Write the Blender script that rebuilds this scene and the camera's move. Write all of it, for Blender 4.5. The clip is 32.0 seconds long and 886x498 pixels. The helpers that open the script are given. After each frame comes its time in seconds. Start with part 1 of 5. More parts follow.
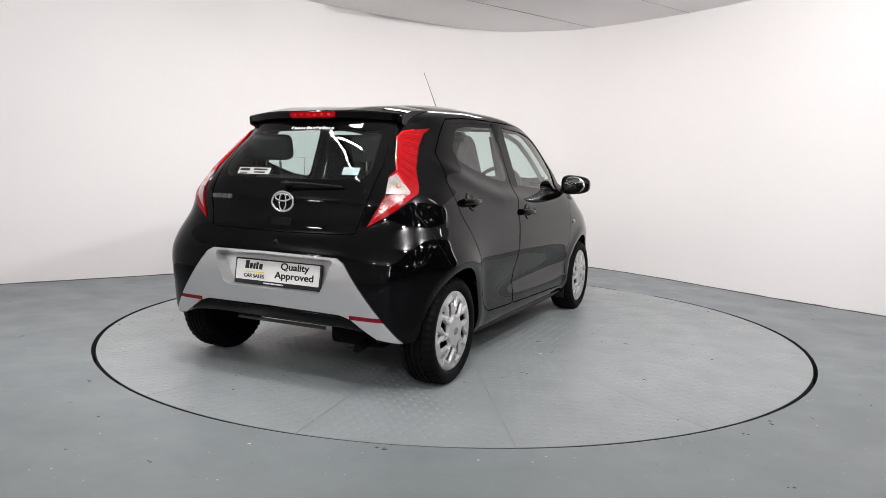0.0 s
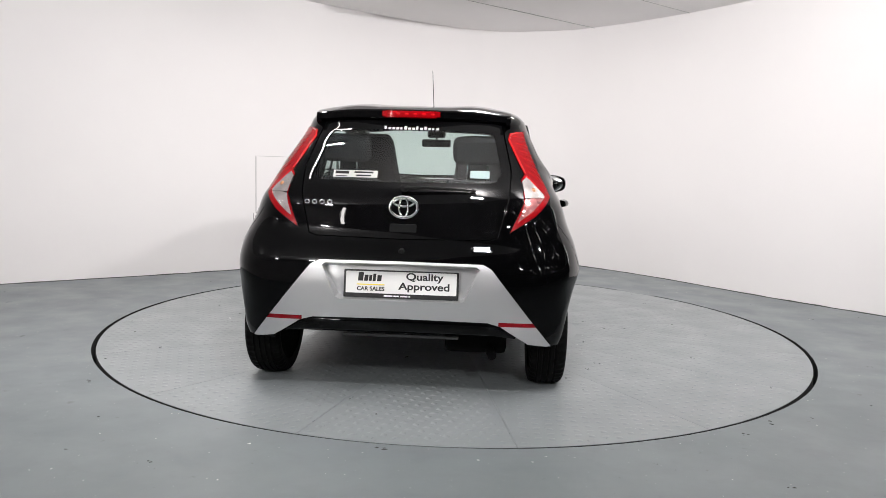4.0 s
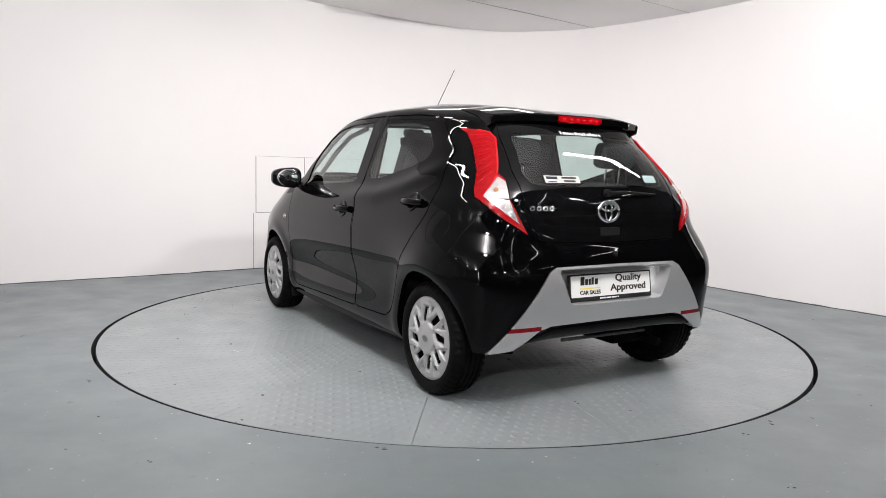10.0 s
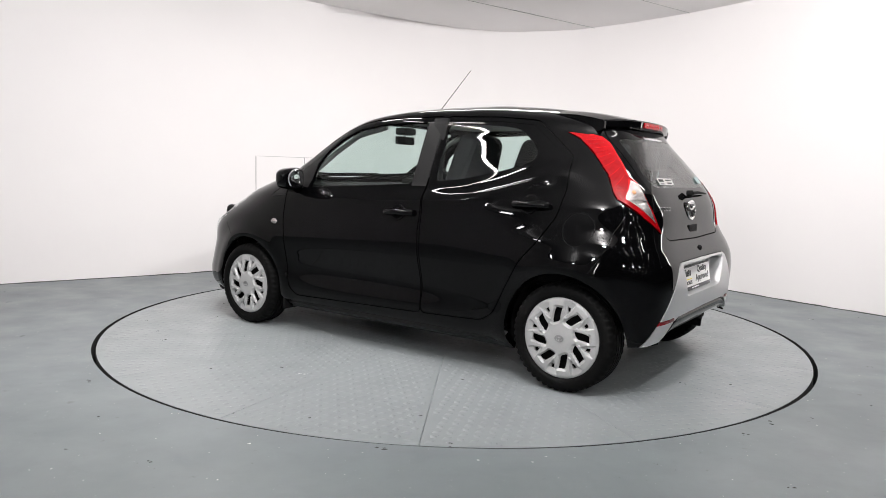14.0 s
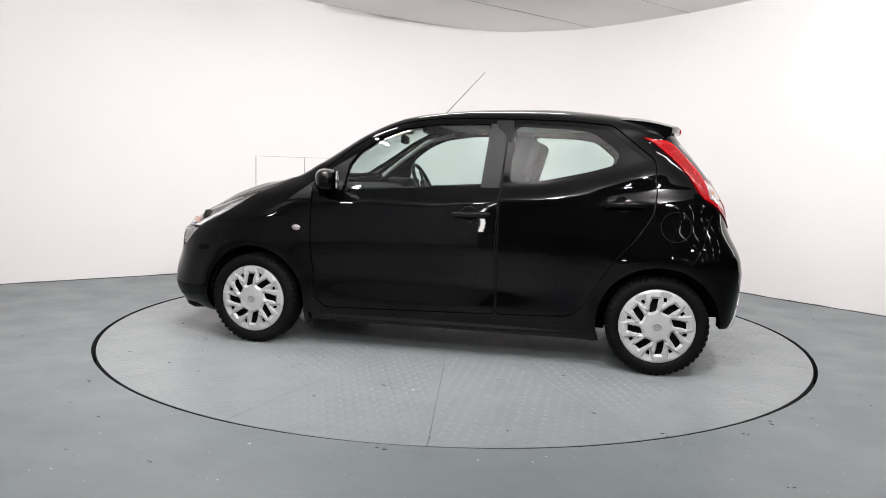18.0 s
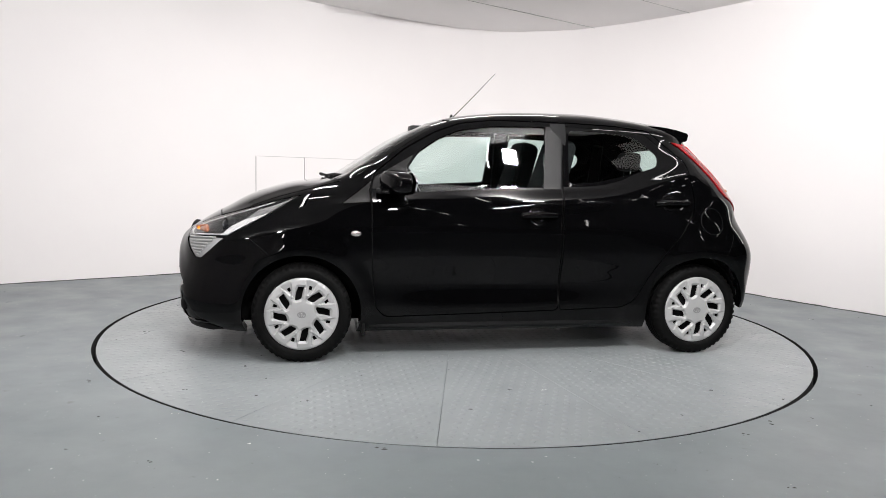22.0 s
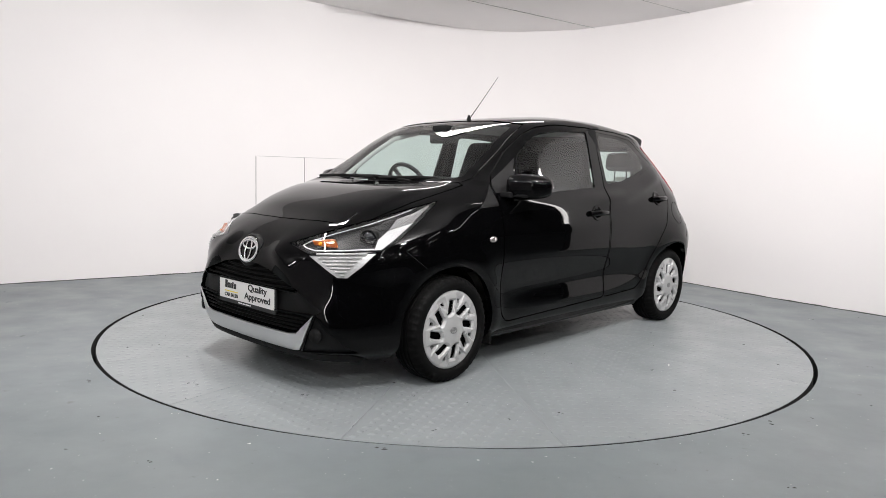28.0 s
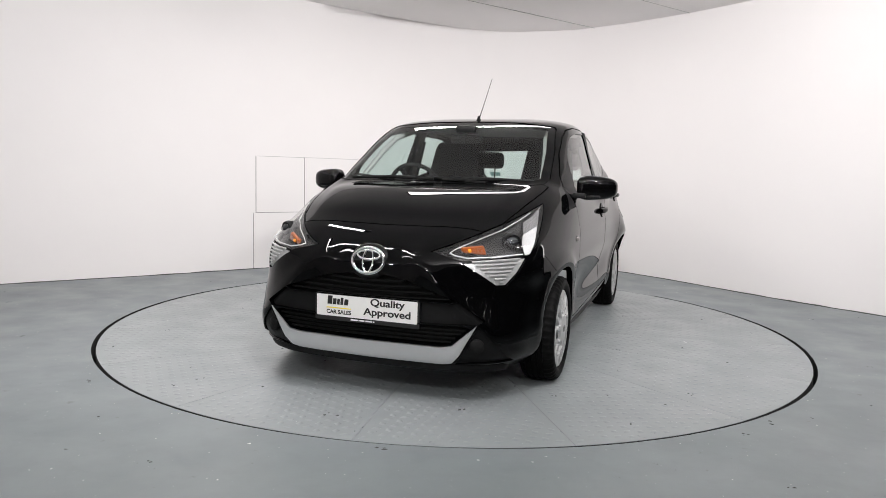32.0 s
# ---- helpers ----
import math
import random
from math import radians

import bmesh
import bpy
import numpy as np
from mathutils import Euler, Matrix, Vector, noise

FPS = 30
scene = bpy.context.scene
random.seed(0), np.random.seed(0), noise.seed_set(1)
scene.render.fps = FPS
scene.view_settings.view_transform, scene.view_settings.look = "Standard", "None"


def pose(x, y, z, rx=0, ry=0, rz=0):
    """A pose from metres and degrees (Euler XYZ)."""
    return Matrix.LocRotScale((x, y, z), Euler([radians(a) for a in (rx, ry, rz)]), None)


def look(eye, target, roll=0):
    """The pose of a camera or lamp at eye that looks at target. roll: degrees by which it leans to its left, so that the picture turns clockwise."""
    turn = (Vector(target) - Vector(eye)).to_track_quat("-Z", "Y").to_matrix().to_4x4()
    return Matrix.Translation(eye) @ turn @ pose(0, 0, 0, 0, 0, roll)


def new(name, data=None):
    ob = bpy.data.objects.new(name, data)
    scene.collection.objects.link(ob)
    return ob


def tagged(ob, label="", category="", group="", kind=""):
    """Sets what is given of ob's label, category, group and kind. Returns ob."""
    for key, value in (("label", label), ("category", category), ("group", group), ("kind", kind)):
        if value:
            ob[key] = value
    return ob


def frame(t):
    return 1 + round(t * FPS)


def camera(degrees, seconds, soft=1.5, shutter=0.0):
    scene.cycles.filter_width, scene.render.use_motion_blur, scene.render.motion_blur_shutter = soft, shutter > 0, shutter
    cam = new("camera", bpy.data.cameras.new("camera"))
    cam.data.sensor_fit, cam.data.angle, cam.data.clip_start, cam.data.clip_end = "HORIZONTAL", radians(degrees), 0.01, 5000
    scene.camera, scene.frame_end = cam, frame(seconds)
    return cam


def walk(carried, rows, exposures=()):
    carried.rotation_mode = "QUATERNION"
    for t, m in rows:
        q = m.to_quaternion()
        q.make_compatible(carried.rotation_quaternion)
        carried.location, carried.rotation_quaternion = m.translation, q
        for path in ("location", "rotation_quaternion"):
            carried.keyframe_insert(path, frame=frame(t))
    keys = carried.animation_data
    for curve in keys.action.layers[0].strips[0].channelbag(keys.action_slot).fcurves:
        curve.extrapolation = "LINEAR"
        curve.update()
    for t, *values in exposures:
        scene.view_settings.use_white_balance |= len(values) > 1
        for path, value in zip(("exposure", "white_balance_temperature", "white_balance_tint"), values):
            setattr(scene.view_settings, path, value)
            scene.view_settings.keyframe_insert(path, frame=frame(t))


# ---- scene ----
cam = camera(64.232, 32.0, soft=0.7)
EYE = (0.0, -4.8996, 1.0615)
AIM = (-0.01676, 0.99385, -0.10942)
VIEW = look(EYE, tuple(e + a for e, a in zip(EYE, AIM)), roll=1.5706)
walk(cam, [(0.0, VIEW), (32.0, VIEW)], exposures=[(0.0, 0.0), (6.0, 0.0), (10.0, 0.07), (14.0, 0.13), (24.0, 0.14), (28.0, 0.09), (32.0, 0.0)])

# ---- light ----
world = bpy.data.worlds.new("hall_air")
scene.world = world
world.use_nodes = True
world.node_tree.nodes["Background"].inputs[0].default_value = (0.02, 0.02, 0.022, 1)
world.node_tree.nodes["Background"].inputs[1].default_value = 1.0


def area_lamp(name, place, target, size_x, size_y, watts, colour=(1, 0.97, 0.95)):
    data = bpy.data.lights.new(name, "AREA")
    data.shape, data.size, data.size_y, data.energy, data.color = "RECTANGLE", size_x, size_y, watts, colour
    ob = new(name, data)
    ob.matrix_world = look(place, target)
    return ob


# flood lamps on the ceiling's edge and in the hall, aimed at the bowed wall
# all out of view; most are fill, added to even the wall's brightness
FLOODS = ((-4.3, -3.2, 5), (-3.1, -4.6, 12), (-1.9, -5.3, 29), (0.1, -3.3, 84), (1.5, -2.7, 98), (3.2, -1.9, 8), (1.2, -5.8, 38), (2.5, -5.0, 14), (3.4, -4.2, 6))
FLOOD_Z = 2.58


def flood_aim(lx):
    return (lx * (0.22 if lx < 1.3 else 0.5), 3.2, 4.3)


for lx, ly, watts in FLOODS:
    area_lamp("unseen_flood_light", (lx, ly, FLOOD_Z), flood_aim(lx), 0.17, 0.12, watts, (1, 0.985, 0.985) if lx > 0 else (0.985, 0.985, 1.0))
# strip lamps under the ceiling, beside and above the turntable
STRIPS = (((-1.40, -0.18, 2.70), -53, 0.75, 20, 0.05), ((-1.35, -1.35, 2.70), -40, 0.5, 15, 0.05), ((-1.62, -1.25, 2.70), 88, 1.5, 16, 0.05), ((2.45, -0.9, 2.66), 25, 1.3, 9, 0.05), ((0.2, 1.55, 2.69), 4, 1.7, 27, 0.34))
for place, turn, length, watts, wide in STRIPS:
    ob = area_lamp("strip_lamp_light", place, (0, 0, 0), length, wide, watts)
    ob.matrix_world = pose(*place, 0, 0, turn)
# upright strips at the two ends of the bowed wall
ENDS = ((-1.72, -5.98, 20), (3.93, 0.12, 6))
for lx, ly, watts in ENDS:
    area_lamp("tall_strip_light", (lx, ly, 1.45), (0.1, 0, 1.2), 0.06, 1.9, watts)

# ---- materials ----


def material(name):
    m = bpy.data.materials.new(name)
    m.use_nodes = True
    nt = m.node_tree
    return m, nt, nt.nodes["Principled BSDF"]


def simple(name, colour, rough=0.5, metal=0.0, coat=0.0, vary=0.0, scale=40.0, bump=0.0, bump_scale=300.0, ior=1.5, spec=0.5, coat_ior=1.5):
    """A surface with a little colour variation and fine relief."""
    m, nt, p = material(name)
    p.inputs["Base Color"].default_value = (*colour, 1)
    p.inputs["Roughness"].default_value = rough
    p.inputs["Metallic"].default_value = metal
    p.inputs["Coat Weight"].default_value = coat
    p.inputs["Coat Roughness"].default_value = 0.025
    p.inputs["Coat IOR"].default_value = coat_ior
    p.inputs["IOR"].default_value = ior
    p.inputs["Specular IOR Level"].default_value = spec
    tc = nt.nodes.new("ShaderNodeTexCoord")
    if vary:
        nz = nt.nodes.new("ShaderNodeTexNoise")
        nz.inputs["Scale"].default_value, nz.inputs["Detail"].default_value = scale, 6
        mx = nt.nodes.new("ShaderNodeMix")
        mx.data_type = "RGBA"
        mx.inputs[6].default_value = (*[c * (1 - vary) for c in colour], 1)
        mx.inputs[7].default_value = (*[min(1, c * (1 + vary)) for c in colour], 1)
        nt.links.new(tc.outputs["Object"], nz.inputs["Vector"])
        nt.links.new(nz.outputs["Fac"], mx.inputs[0])
        nt.links.new(mx.outputs[2], p.inputs["Base Color"])
    if bump:
        nb = nt.nodes.new("ShaderNodeTexNoise")
        nb.inputs["Scale"].default_value, nb.inputs["Detail"].default_value = bump_scale, 4
        bp = nt.nodes.new("ShaderNodeBump")
        bp.inputs["Strength"].default_value, bp.inputs["Distance"].default_value = bump, 0.002
        nt.links.new(tc.outputs["Object"], nb.inputs["Vector"])
        nt.links.new(nb.outputs["Fac"], bp.inputs["Height"])
        nt.links.new(bp.outputs["Normal"], p.inputs["Normal"])
    return m


def glowing(name, colour, strength):
    m, nt, p = material(name)
    p.inputs["Base Color"].default_value = (*colour, 1)
    p.inputs["Emission Color"].default_value = (*colour, 1)
    p.inputs["Emission Strength"].default_value = strength
    return m


def pane_glass(name, tint, gloss=0.9):
    """A thin pane: tinted see-through, with a mirror that follows the angle."""
    m, nt, p = material(name)
    nt.nodes.remove(p)
    out = nt.nodes["Material Output"]
    tr, gl = nt.nodes.new("ShaderNodeBsdfTransparent"), nt.nodes.new("ShaderNodeBsdfGlossy")
    tr.inputs["Color"].default_value = (*tint, 1)
    gl.inputs["Roughness"].default_value = 0.01
    gl.inputs["Color"].default_value = (gloss, gloss, gloss, 1)
    lw, mx = nt.nodes.new("ShaderNodeLayerWeight"), nt.nodes.new("ShaderNodeMixShader")
    lw.inputs["Blend"].default_value = 0.5
    pw, ml = nt.nodes.new("ShaderNodeMath"), nt.nodes.new("ShaderNodeMath")
    pw.operation, ml.operation = "POWER", "MULTIPLY_ADD"
    pw.inputs[1].default_value, ml.inputs[1].default_value, ml.inputs[2].default_value = 4.5, 0.92, 0.06
    nt.links.new(lw.outputs["Facing"], pw.inputs[0])
    nt.links.new(pw.outputs[0], ml.inputs[0])
    nt.links.new(ml.outputs[0], mx.inputs[0])
    nt.links.new(tr.outputs[0], mx.inputs[1])
    nt.links.new(gl.outputs[0], mx.inputs[2])
    nt.links.new(mx.outputs[0], out.inputs["Surface"])
    return m


def painted_floor(name, base, dark, rough):
    """Painted concrete or plate: cloudy wear, small scuffs, dark specks and uneven gloss."""
    m, nt, p = material(name)
    N, L = nt.nodes.new, nt.links.new
    tc = N("ShaderNodeTexCoord")

    def noise_at(scale, detail, lo, hi, dist=0.0):
        n, r = N("ShaderNodeTexNoise"), N("ShaderNodeMapRange")
        n.inputs["Scale"].default_value, n.inputs["Detail"].default_value, n.inputs["Distortion"].default_value = scale, detail, dist
        r.inputs["From Min"].default_value, r.inputs["From Max"].default_value = lo, hi
        L(tc.outputs["Object"], n.inputs["Vector"])
        L(n.outputs["Fac"], r.inputs["Value"])
        return r.outputs[0]

    def mixed(fac, a, b, amount):
        f = N("ShaderNodeMath")
        f.operation = "MULTIPLY"
        f.inputs[1].default_value = amount
        L(fac, f.inputs[0])
        x = N("ShaderNodeMix")
        x.data_type = "RGBA"
        L(f.outputs[0], x.inputs[0])
        if isinstance(a, tuple):
            x.inputs[6].default_value = (*a, 1)
        else:
            L(a, x.inputs[6])
        x.inputs[7].default_value = (*b, 1)
        return x.outputs[2]
    c = mixed(noise_at(0.7, 4, 0.35, 0.65), base, dark, 0.35)
    c = mixed(noise_at(5, 6, 0.45, 0.75, 1.0), c, tuple(v * 0.8 for v in base), 0.45)
    c = mixed(noise_at(24, 5, 0.70, 0.75, 0.8), c, (0.08, 0.08, 0.08), 0.5)
    c = mixed(noise_at(2.2, 8, 0.52, 0.85, 2.5), c, tuple(v * 0.75 for v in base), 0.2)
    c = mixed(noise_at(60, 2, 0.735, 0.77), c, (0.8, 0.8, 0.78), 0.8)
    L(c, p.inputs["Base Color"])
    rr = N("ShaderNodeMapRange")
    rr.inputs["To Min"].default_value, rr.inputs["To Max"].default_value = rough - 0.07, rough + 0.12
    L(noise_at(3, 5, 0.3, 0.7), rr.inputs["Value"])
    L(rr.outputs[0], p.inputs["Roughness"])
    bp = N("ShaderNodeBump")
    bp.inputs["Strength"].default_value, bp.inputs["Distance"].default_value = 0.12, 0.003
    L(noise_at(22, 6, 0, 1), bp.inputs["Height"])
    L(bp.outputs["Normal"], p.inputs["Normal"])
    return m


PAINT = simple("gloss_black_paint", (0.0012, 0.0012, 0.0014), 0.4, coat=1.0, vary=0.25, scale=900, spec=0.0, coat_ior=1.265)
SATIN = simple("satin_black_plastic", (0.006, 0.006, 0.0063), 0.45, vary=0.15, scale=30, bump=0.08, bump_scale=700, spec=0.15)
RUBBER = simple("black_rubber", (0.005, 0.005, 0.005), 0.72, vary=0.3, scale=25, bump=0.15, bump_scale=400, spec=0.15)
GRAIN = simple("grained_black_plastic", (0.006, 0.006, 0.0063), 0.62, vary=0.15, scale=40, bump=0.3, bump_scale=500, spec=0.15)
PILLAR = simple("pillar_tape", (0.010, 0.0097, 0.010), 0.42, vary=0.08, scale=30, spec=0.17)
SILVER = simple("silver_paint", (0.65, 0.65, 0.655), 0.36, metal=0.76, coat=0.3, vary=0.05, scale=800)
HUBCAP = simple("wheel_cover_silver", (0.44, 0.44, 0.44), 0.36, metal=0.25, vary=0.05, scale=60)
BEZEL = simple("bright_lamp_silver", (0.52, 0.52, 0.53), 0.22, metal=0.85, coat=0.3, vary=0.06, scale=40)
HUB_MARK = simple("wheel_emblem_grey", (0.27, 0.27, 0.27), 0.4, metal=0.3)
CHROME = simple("chrome", (0.86, 0.86, 0.87), 0.08, metal=1.0)
LAMP_RED = simple("red_lamp_lens", (0.21, 0.001, 0.003), 0.2, coat=0.35, vary=0.35, scale=60, bump=0.3, bump_scale=90, spec=0.1, coat_ior=1.4)
GUIDE_RED = simple("red_light_guide", (0.45, 0.004, 0.006), 0.15, coat=0.8, spec=0.2)
def ribbed(m, scale, strength):
    nt = m.node_tree
    w, b, tc = nt.nodes.new("ShaderNodeTexWave"), nt.nodes.new("ShaderNodeBump"), nt.nodes.new("ShaderNodeTexCoord")
    w.bands_direction = "Z"
    w.inputs["Scale"].default_value, w.inputs["Distortion"].default_value = scale, 0.6
    b.inputs["Strength"].default_value, b.inputs["Distance"].default_value = strength, 0.004
    nt.links.new(tc.outputs["Object"], w.inputs["Vector"])
    nt.links.new(w.outputs["Fac"], b.inputs["Height"])
    nt.links.new(b.outputs["Normal"], nt.nodes["Principled BSDF"].inputs["Normal"])
    return m


ribbed(LAMP_RED, 26, 0.07)
LAMP_CLEAR = simple("clear_lamp_lens", (0.46, 0.42, 0.41), 0.22, metal=0.75, coat=0.6, vary=0.6, scale=22, bump=0.7, bump_scale=45)
LENS_PINK = simple("tinted_reverse_lens", (0.42, 0.16, 0.16), 0.2, metal=0.7, coat=0.5, vary=0.7, scale=26, bump=0.7, bump_scale=40)
LAMP_AMBER = simple("amber_bulb", (0.33, 0.08, 0.014), 0.3, coat=0.6, vary=0.8, scale=28, bump=0.4, bump_scale=60)
REFLECTOR = simple("red_reflector", (0.19, 0.002, 0.006), 0.2, coat=0.5, vary=0.3, scale=200, spec=0.1)
WHITE_PLATE = simple("plate_white", (0.80, 0.79, 0.77), 0.35, vary=0.03, scale=20)
YELLOW = simple("yellow_print", (0.85, 0.68, 0.03), 0.4)
INK = simple("black_print", (0.012, 0.012, 0.012), 0.4)
WHITE_INK = simple("white_print", (0.85, 0.85, 0.85), 0.4)
PALE_INK = simple("pale_sticker", (0.55, 0.68, 0.68), 0.4)
CLOTH = simple("seat_cloth", (0.011, 0.011, 0.012), 0.9, vary=0.3, scale=120, bump=0.3, bump_scale=900, spec=0.22)
PALE_TRIM = simple("pale_interior_trim", (0.34, 0.34, 0.33), 0.8, vary=0.05, scale=60)
TRIM = simple("grey_interior_trim", (0.10, 0.10, 0.10), 0.7, vary=0.1, scale=30)
DARK = simple("underbody_black", (0.004, 0.004, 0.004), 0.9, spec=0.08)
BEAM = simple("beam_steel", (0.035, 0.035, 0.035), 0.6, vary=0.2, scale=30)
GUIDE_WHITE = simple("light_guide_white", (0.78, 0.78, 0.79), 0.2, coat=0.5)
GRILLE_BLACK = simple("grille_slat_black", (0.004, 0.004, 0.004), 0.5, spec=0.06)
LAMP_DARK = simple("lamp_bezel", (0.018, 0.018, 0.019), 0.38, metal=0.2, spec=0.3)
CHROME_SOFT = simple("lamp_reflector_chrome", (0.82, 0.82, 0.83), 0.2, metal=0.55)
AMBER_TINT = simple("tinted_amber_bulb", (0.42, 0.20, 0.10), 0.2, coat=1.0)
AMBER_GLOSS = simple("amber_bulb_glass", (0.95, 0.35, 0.03), 0.1, coat=1.0)
GLASS = pane_glass("window_glass", (0.79, 0.885, 0.86))
PRIVACY = pane_glass("rear_glass", (0.76, 0.855, 0.83))
COVER = pane_glass("lamp_cover", (0.97, 0.97, 0.97))
COVER_LENS = simple("projector_glass", (0.012, 0.012, 0.014), 0.06, coat=0.4, spec=0.3)
TYRE = simple("tyre_rubber", (0.0042, 0.0042, 0.0042), 0.6, vary=0.3, scale=30, bump=0.3, bump_scale=180, spec=0.06)
WALL = simple("white_wall_paint", (0.82, 0.79, 0.785), 0.75, vary=0.02, scale=1.5, bump=0.12, bump_scale=60)
CEILING = simple("white_ceiling_paint", (0.85, 0.825, 0.82), 0.8, vary=0.03, scale=2, bump=0.1, bump_scale=50)
HALL = simple("dark_hall_wall", (0.02, 0.02, 0.021), 0.8, vary=0.3, scale=2)
FLOOR = painted_floor("grey_floor_paint", (0.197, 0.222, 0.230), (0.167, 0.188, 0.194), 0.40)
DECK = painted_floor("grey_deck_paint", (0.280, 0.304, 0.310), (0.250, 0.270, 0.275), 0.34)
TREAD = painted_floor("worn_tread_paint", (0.296, 0.320, 0.326), (0.266, 0.286, 0.291), 0.34)
CHIP = simple("paint_chip_white", (0.75, 0.75, 0.73), 0.7)
GRIT = simple("dark_grit", (0.04, 0.04, 0.038), 0.9, vary=0.5, scale=60)
PIT = simple("pit_black", (0.01, 0.01, 0.01), 0.9)
TUBE = glowing("lamp_glow", (1.0, 0.98, 0.95), 48.0)

# ---- shapes ----


def part(name, bm, mat, parent, label=""):
    """Links a bmesh as one mesh object under a thing or a part."""
    me = bpy.data.meshes.new(name)
    bm.to_mesh(me)
    bm.free()
    return mesh_part(name, me, mat, parent, label)


def mesh_part(name, me, mat, parent, label=""):
    me.materials.append(mat)
    ob = new(name, me)
    ob.parent = parent
    if label:
        tagged(ob, label)
    return ob


def shade(bm, angle=35):
    for f in bm.faces:
        f.smooth = True
    for e in bm.edges:
        if len(e.link_faces) == 2 and e.calc_face_angle(0) > radians(angle):
            e.smooth = False
    return bm


def box(sx, sy, sz, at=(0, 0, 0), bevel=0.0, turn=None, segments=2):
    bm = bmesh.new()
    m = Matrix.Translation(at) @ (turn.to_4x4() if turn else Matrix()) @ Matrix.Diagonal((sx, sy, sz, 1))
    bmesh.ops.create_cube(bm, size=1, matrix=m)
    if bevel:
        bmesh.ops.bevel(bm, geom=list(bm.edges), offset=bevel, segments=segments, profile=0.6, affect="EDGES", clamp_overlap=True)
    return shade(bm)


def join(*bms):
    out = bmesh.new()
    for b in bms:
        me = bpy.data.meshes.new("tmp")
        b.to_mesh(me)
        b.free()
        out.from_mesh(me)
        bpy.data.meshes.remove(me)
    return out


def moved(bm, m):
    bmesh.ops.transform(bm, matrix=m, verts=bm.verts)
    if m.to_3x3().determinant() < 0:
        bmesh.ops.reverse_faces(bm, faces=bm.faces)
    return bm


def lathe(profile, count=48, axis="Y"):
    """Turns (radius, along) pairs about an axis."""
    bm = bmesh.new()
    rows = []
    for r, a in profile:
        row = []
        for k in range(count):
            t = 2 * math.pi * k / count
            c, s = r * math.cos(t), r * math.sin(t)
            row.append(bm.verts.new((c, a, s) if axis == "Y" else ((a, c, s) if axis == "X" else (c, s, a))))
        rows.append(row)
    for r0, r1 in zip(rows, rows[1:]):
        for k in range(count):
            bm.faces.new((r0[k], r0[(k + 1) % count], r1[(k + 1) % count], r1[k]))
    bmesh.ops.remove_doubles(bm, verts=bm.verts, dist=1e-6)
    bmesh.ops.recalc_face_normals(bm, faces=bm.faces)
    return shade(bm, 40)


def tube(points, radius, sides=8, taper=1.0):
    """A round bar along points."""
    bm = bmesh.new()
    pts = [Vector(q) for q in points]
    rows = []
    for i, q in enumerate(pts):
        d = (pts[min(i + 1, len(pts) - 1)] - pts[max(i - 1, 0)]).normalized()
        a = d.cross(Vector((0.3, 0.2, 1)).normalized()).normalized()
        b = d.cross(a)
        r = radius * (1 + (taper - 1) * i / max(1, len(pts) - 1))
        rows.append([bm.verts.new(q + r * (math.cos(2 * math.pi * k / sides) * a + math.sin(2 * math.pi * k / sides) * b)) for k in range(sides)])
    for r0, r1 in zip(rows, rows[1:]):
        for k in range(sides):
            bm.faces.new((r0[k], r0[(k + 1) % sides], r1[(k + 1) % sides], r1[k]))
    bm.faces.new(rows[0][::-1])
    bm.faces.new(rows[-1])
    bmesh.ops.recalc_face_normals(bm, faces=bm.faces)
    return shade(bm)


def prism(outline, depth, plane="XZ", at=(0, 0, 0), bevel=0.0):
    """A flat outline given thickness; plane XZ grows along y, YZ along x, XY along z."""
    bm = bmesh.new()
    order = {"XZ": lambda a, b: (a, 0, b), "YZ": lambda a, b: (0, a, b), "XY": lambda a, b: (a, b, 0)}[plane]
    up = {"XZ": Vector((0, depth, 0)), "YZ": Vector((depth, 0, 0)), "XY": Vector((0, 0, depth))}[plane]
    lo = [bm.verts.new(Vector(order(*q)) + Vector(at)) for q in outline]
    hi = [bm.verts.new(v.co + up) for v in lo]
    bm.faces.new(lo)
    bm.faces.new(hi[::-1])
    for i in range(len(lo)):
        j = (i + 1) % len(lo)
        bm.faces.new((lo[i], lo[j], hi[j], hi[i]))
    bmesh.ops.recalc_face_normals(bm, faces=bm.faces)
    if bevel:
        bmesh.ops.bevel(bm, geom=list(bm.edges), offset=bevel, segments=2, affect="EDGES", clamp_overlap=True)
    return shade(bm)


def rounded(outline, r, n=4):
    """An outline with its corners rounded."""
    out = []
    k = len(outline)
    for i in range(k):
        p0, p1, p2 = (np.array(outline[(i + d) % k], float) for d in (-1, 0, 1))
        a, b = p0 - p1, p2 - p1
        la, lb = np.linalg.norm(a), np.linalg.norm(b)
        q = min(r, la * 0.45, lb * 0.45)
        s, e = p1 + a / la * q, p1 + b / lb * q
        for t in np.linspace(0, 1, n + 1):
            out.append(tuple((1 - t) ** 2 * s + 2 * t * (1 - t) * p1 + t * t * e))
    return out


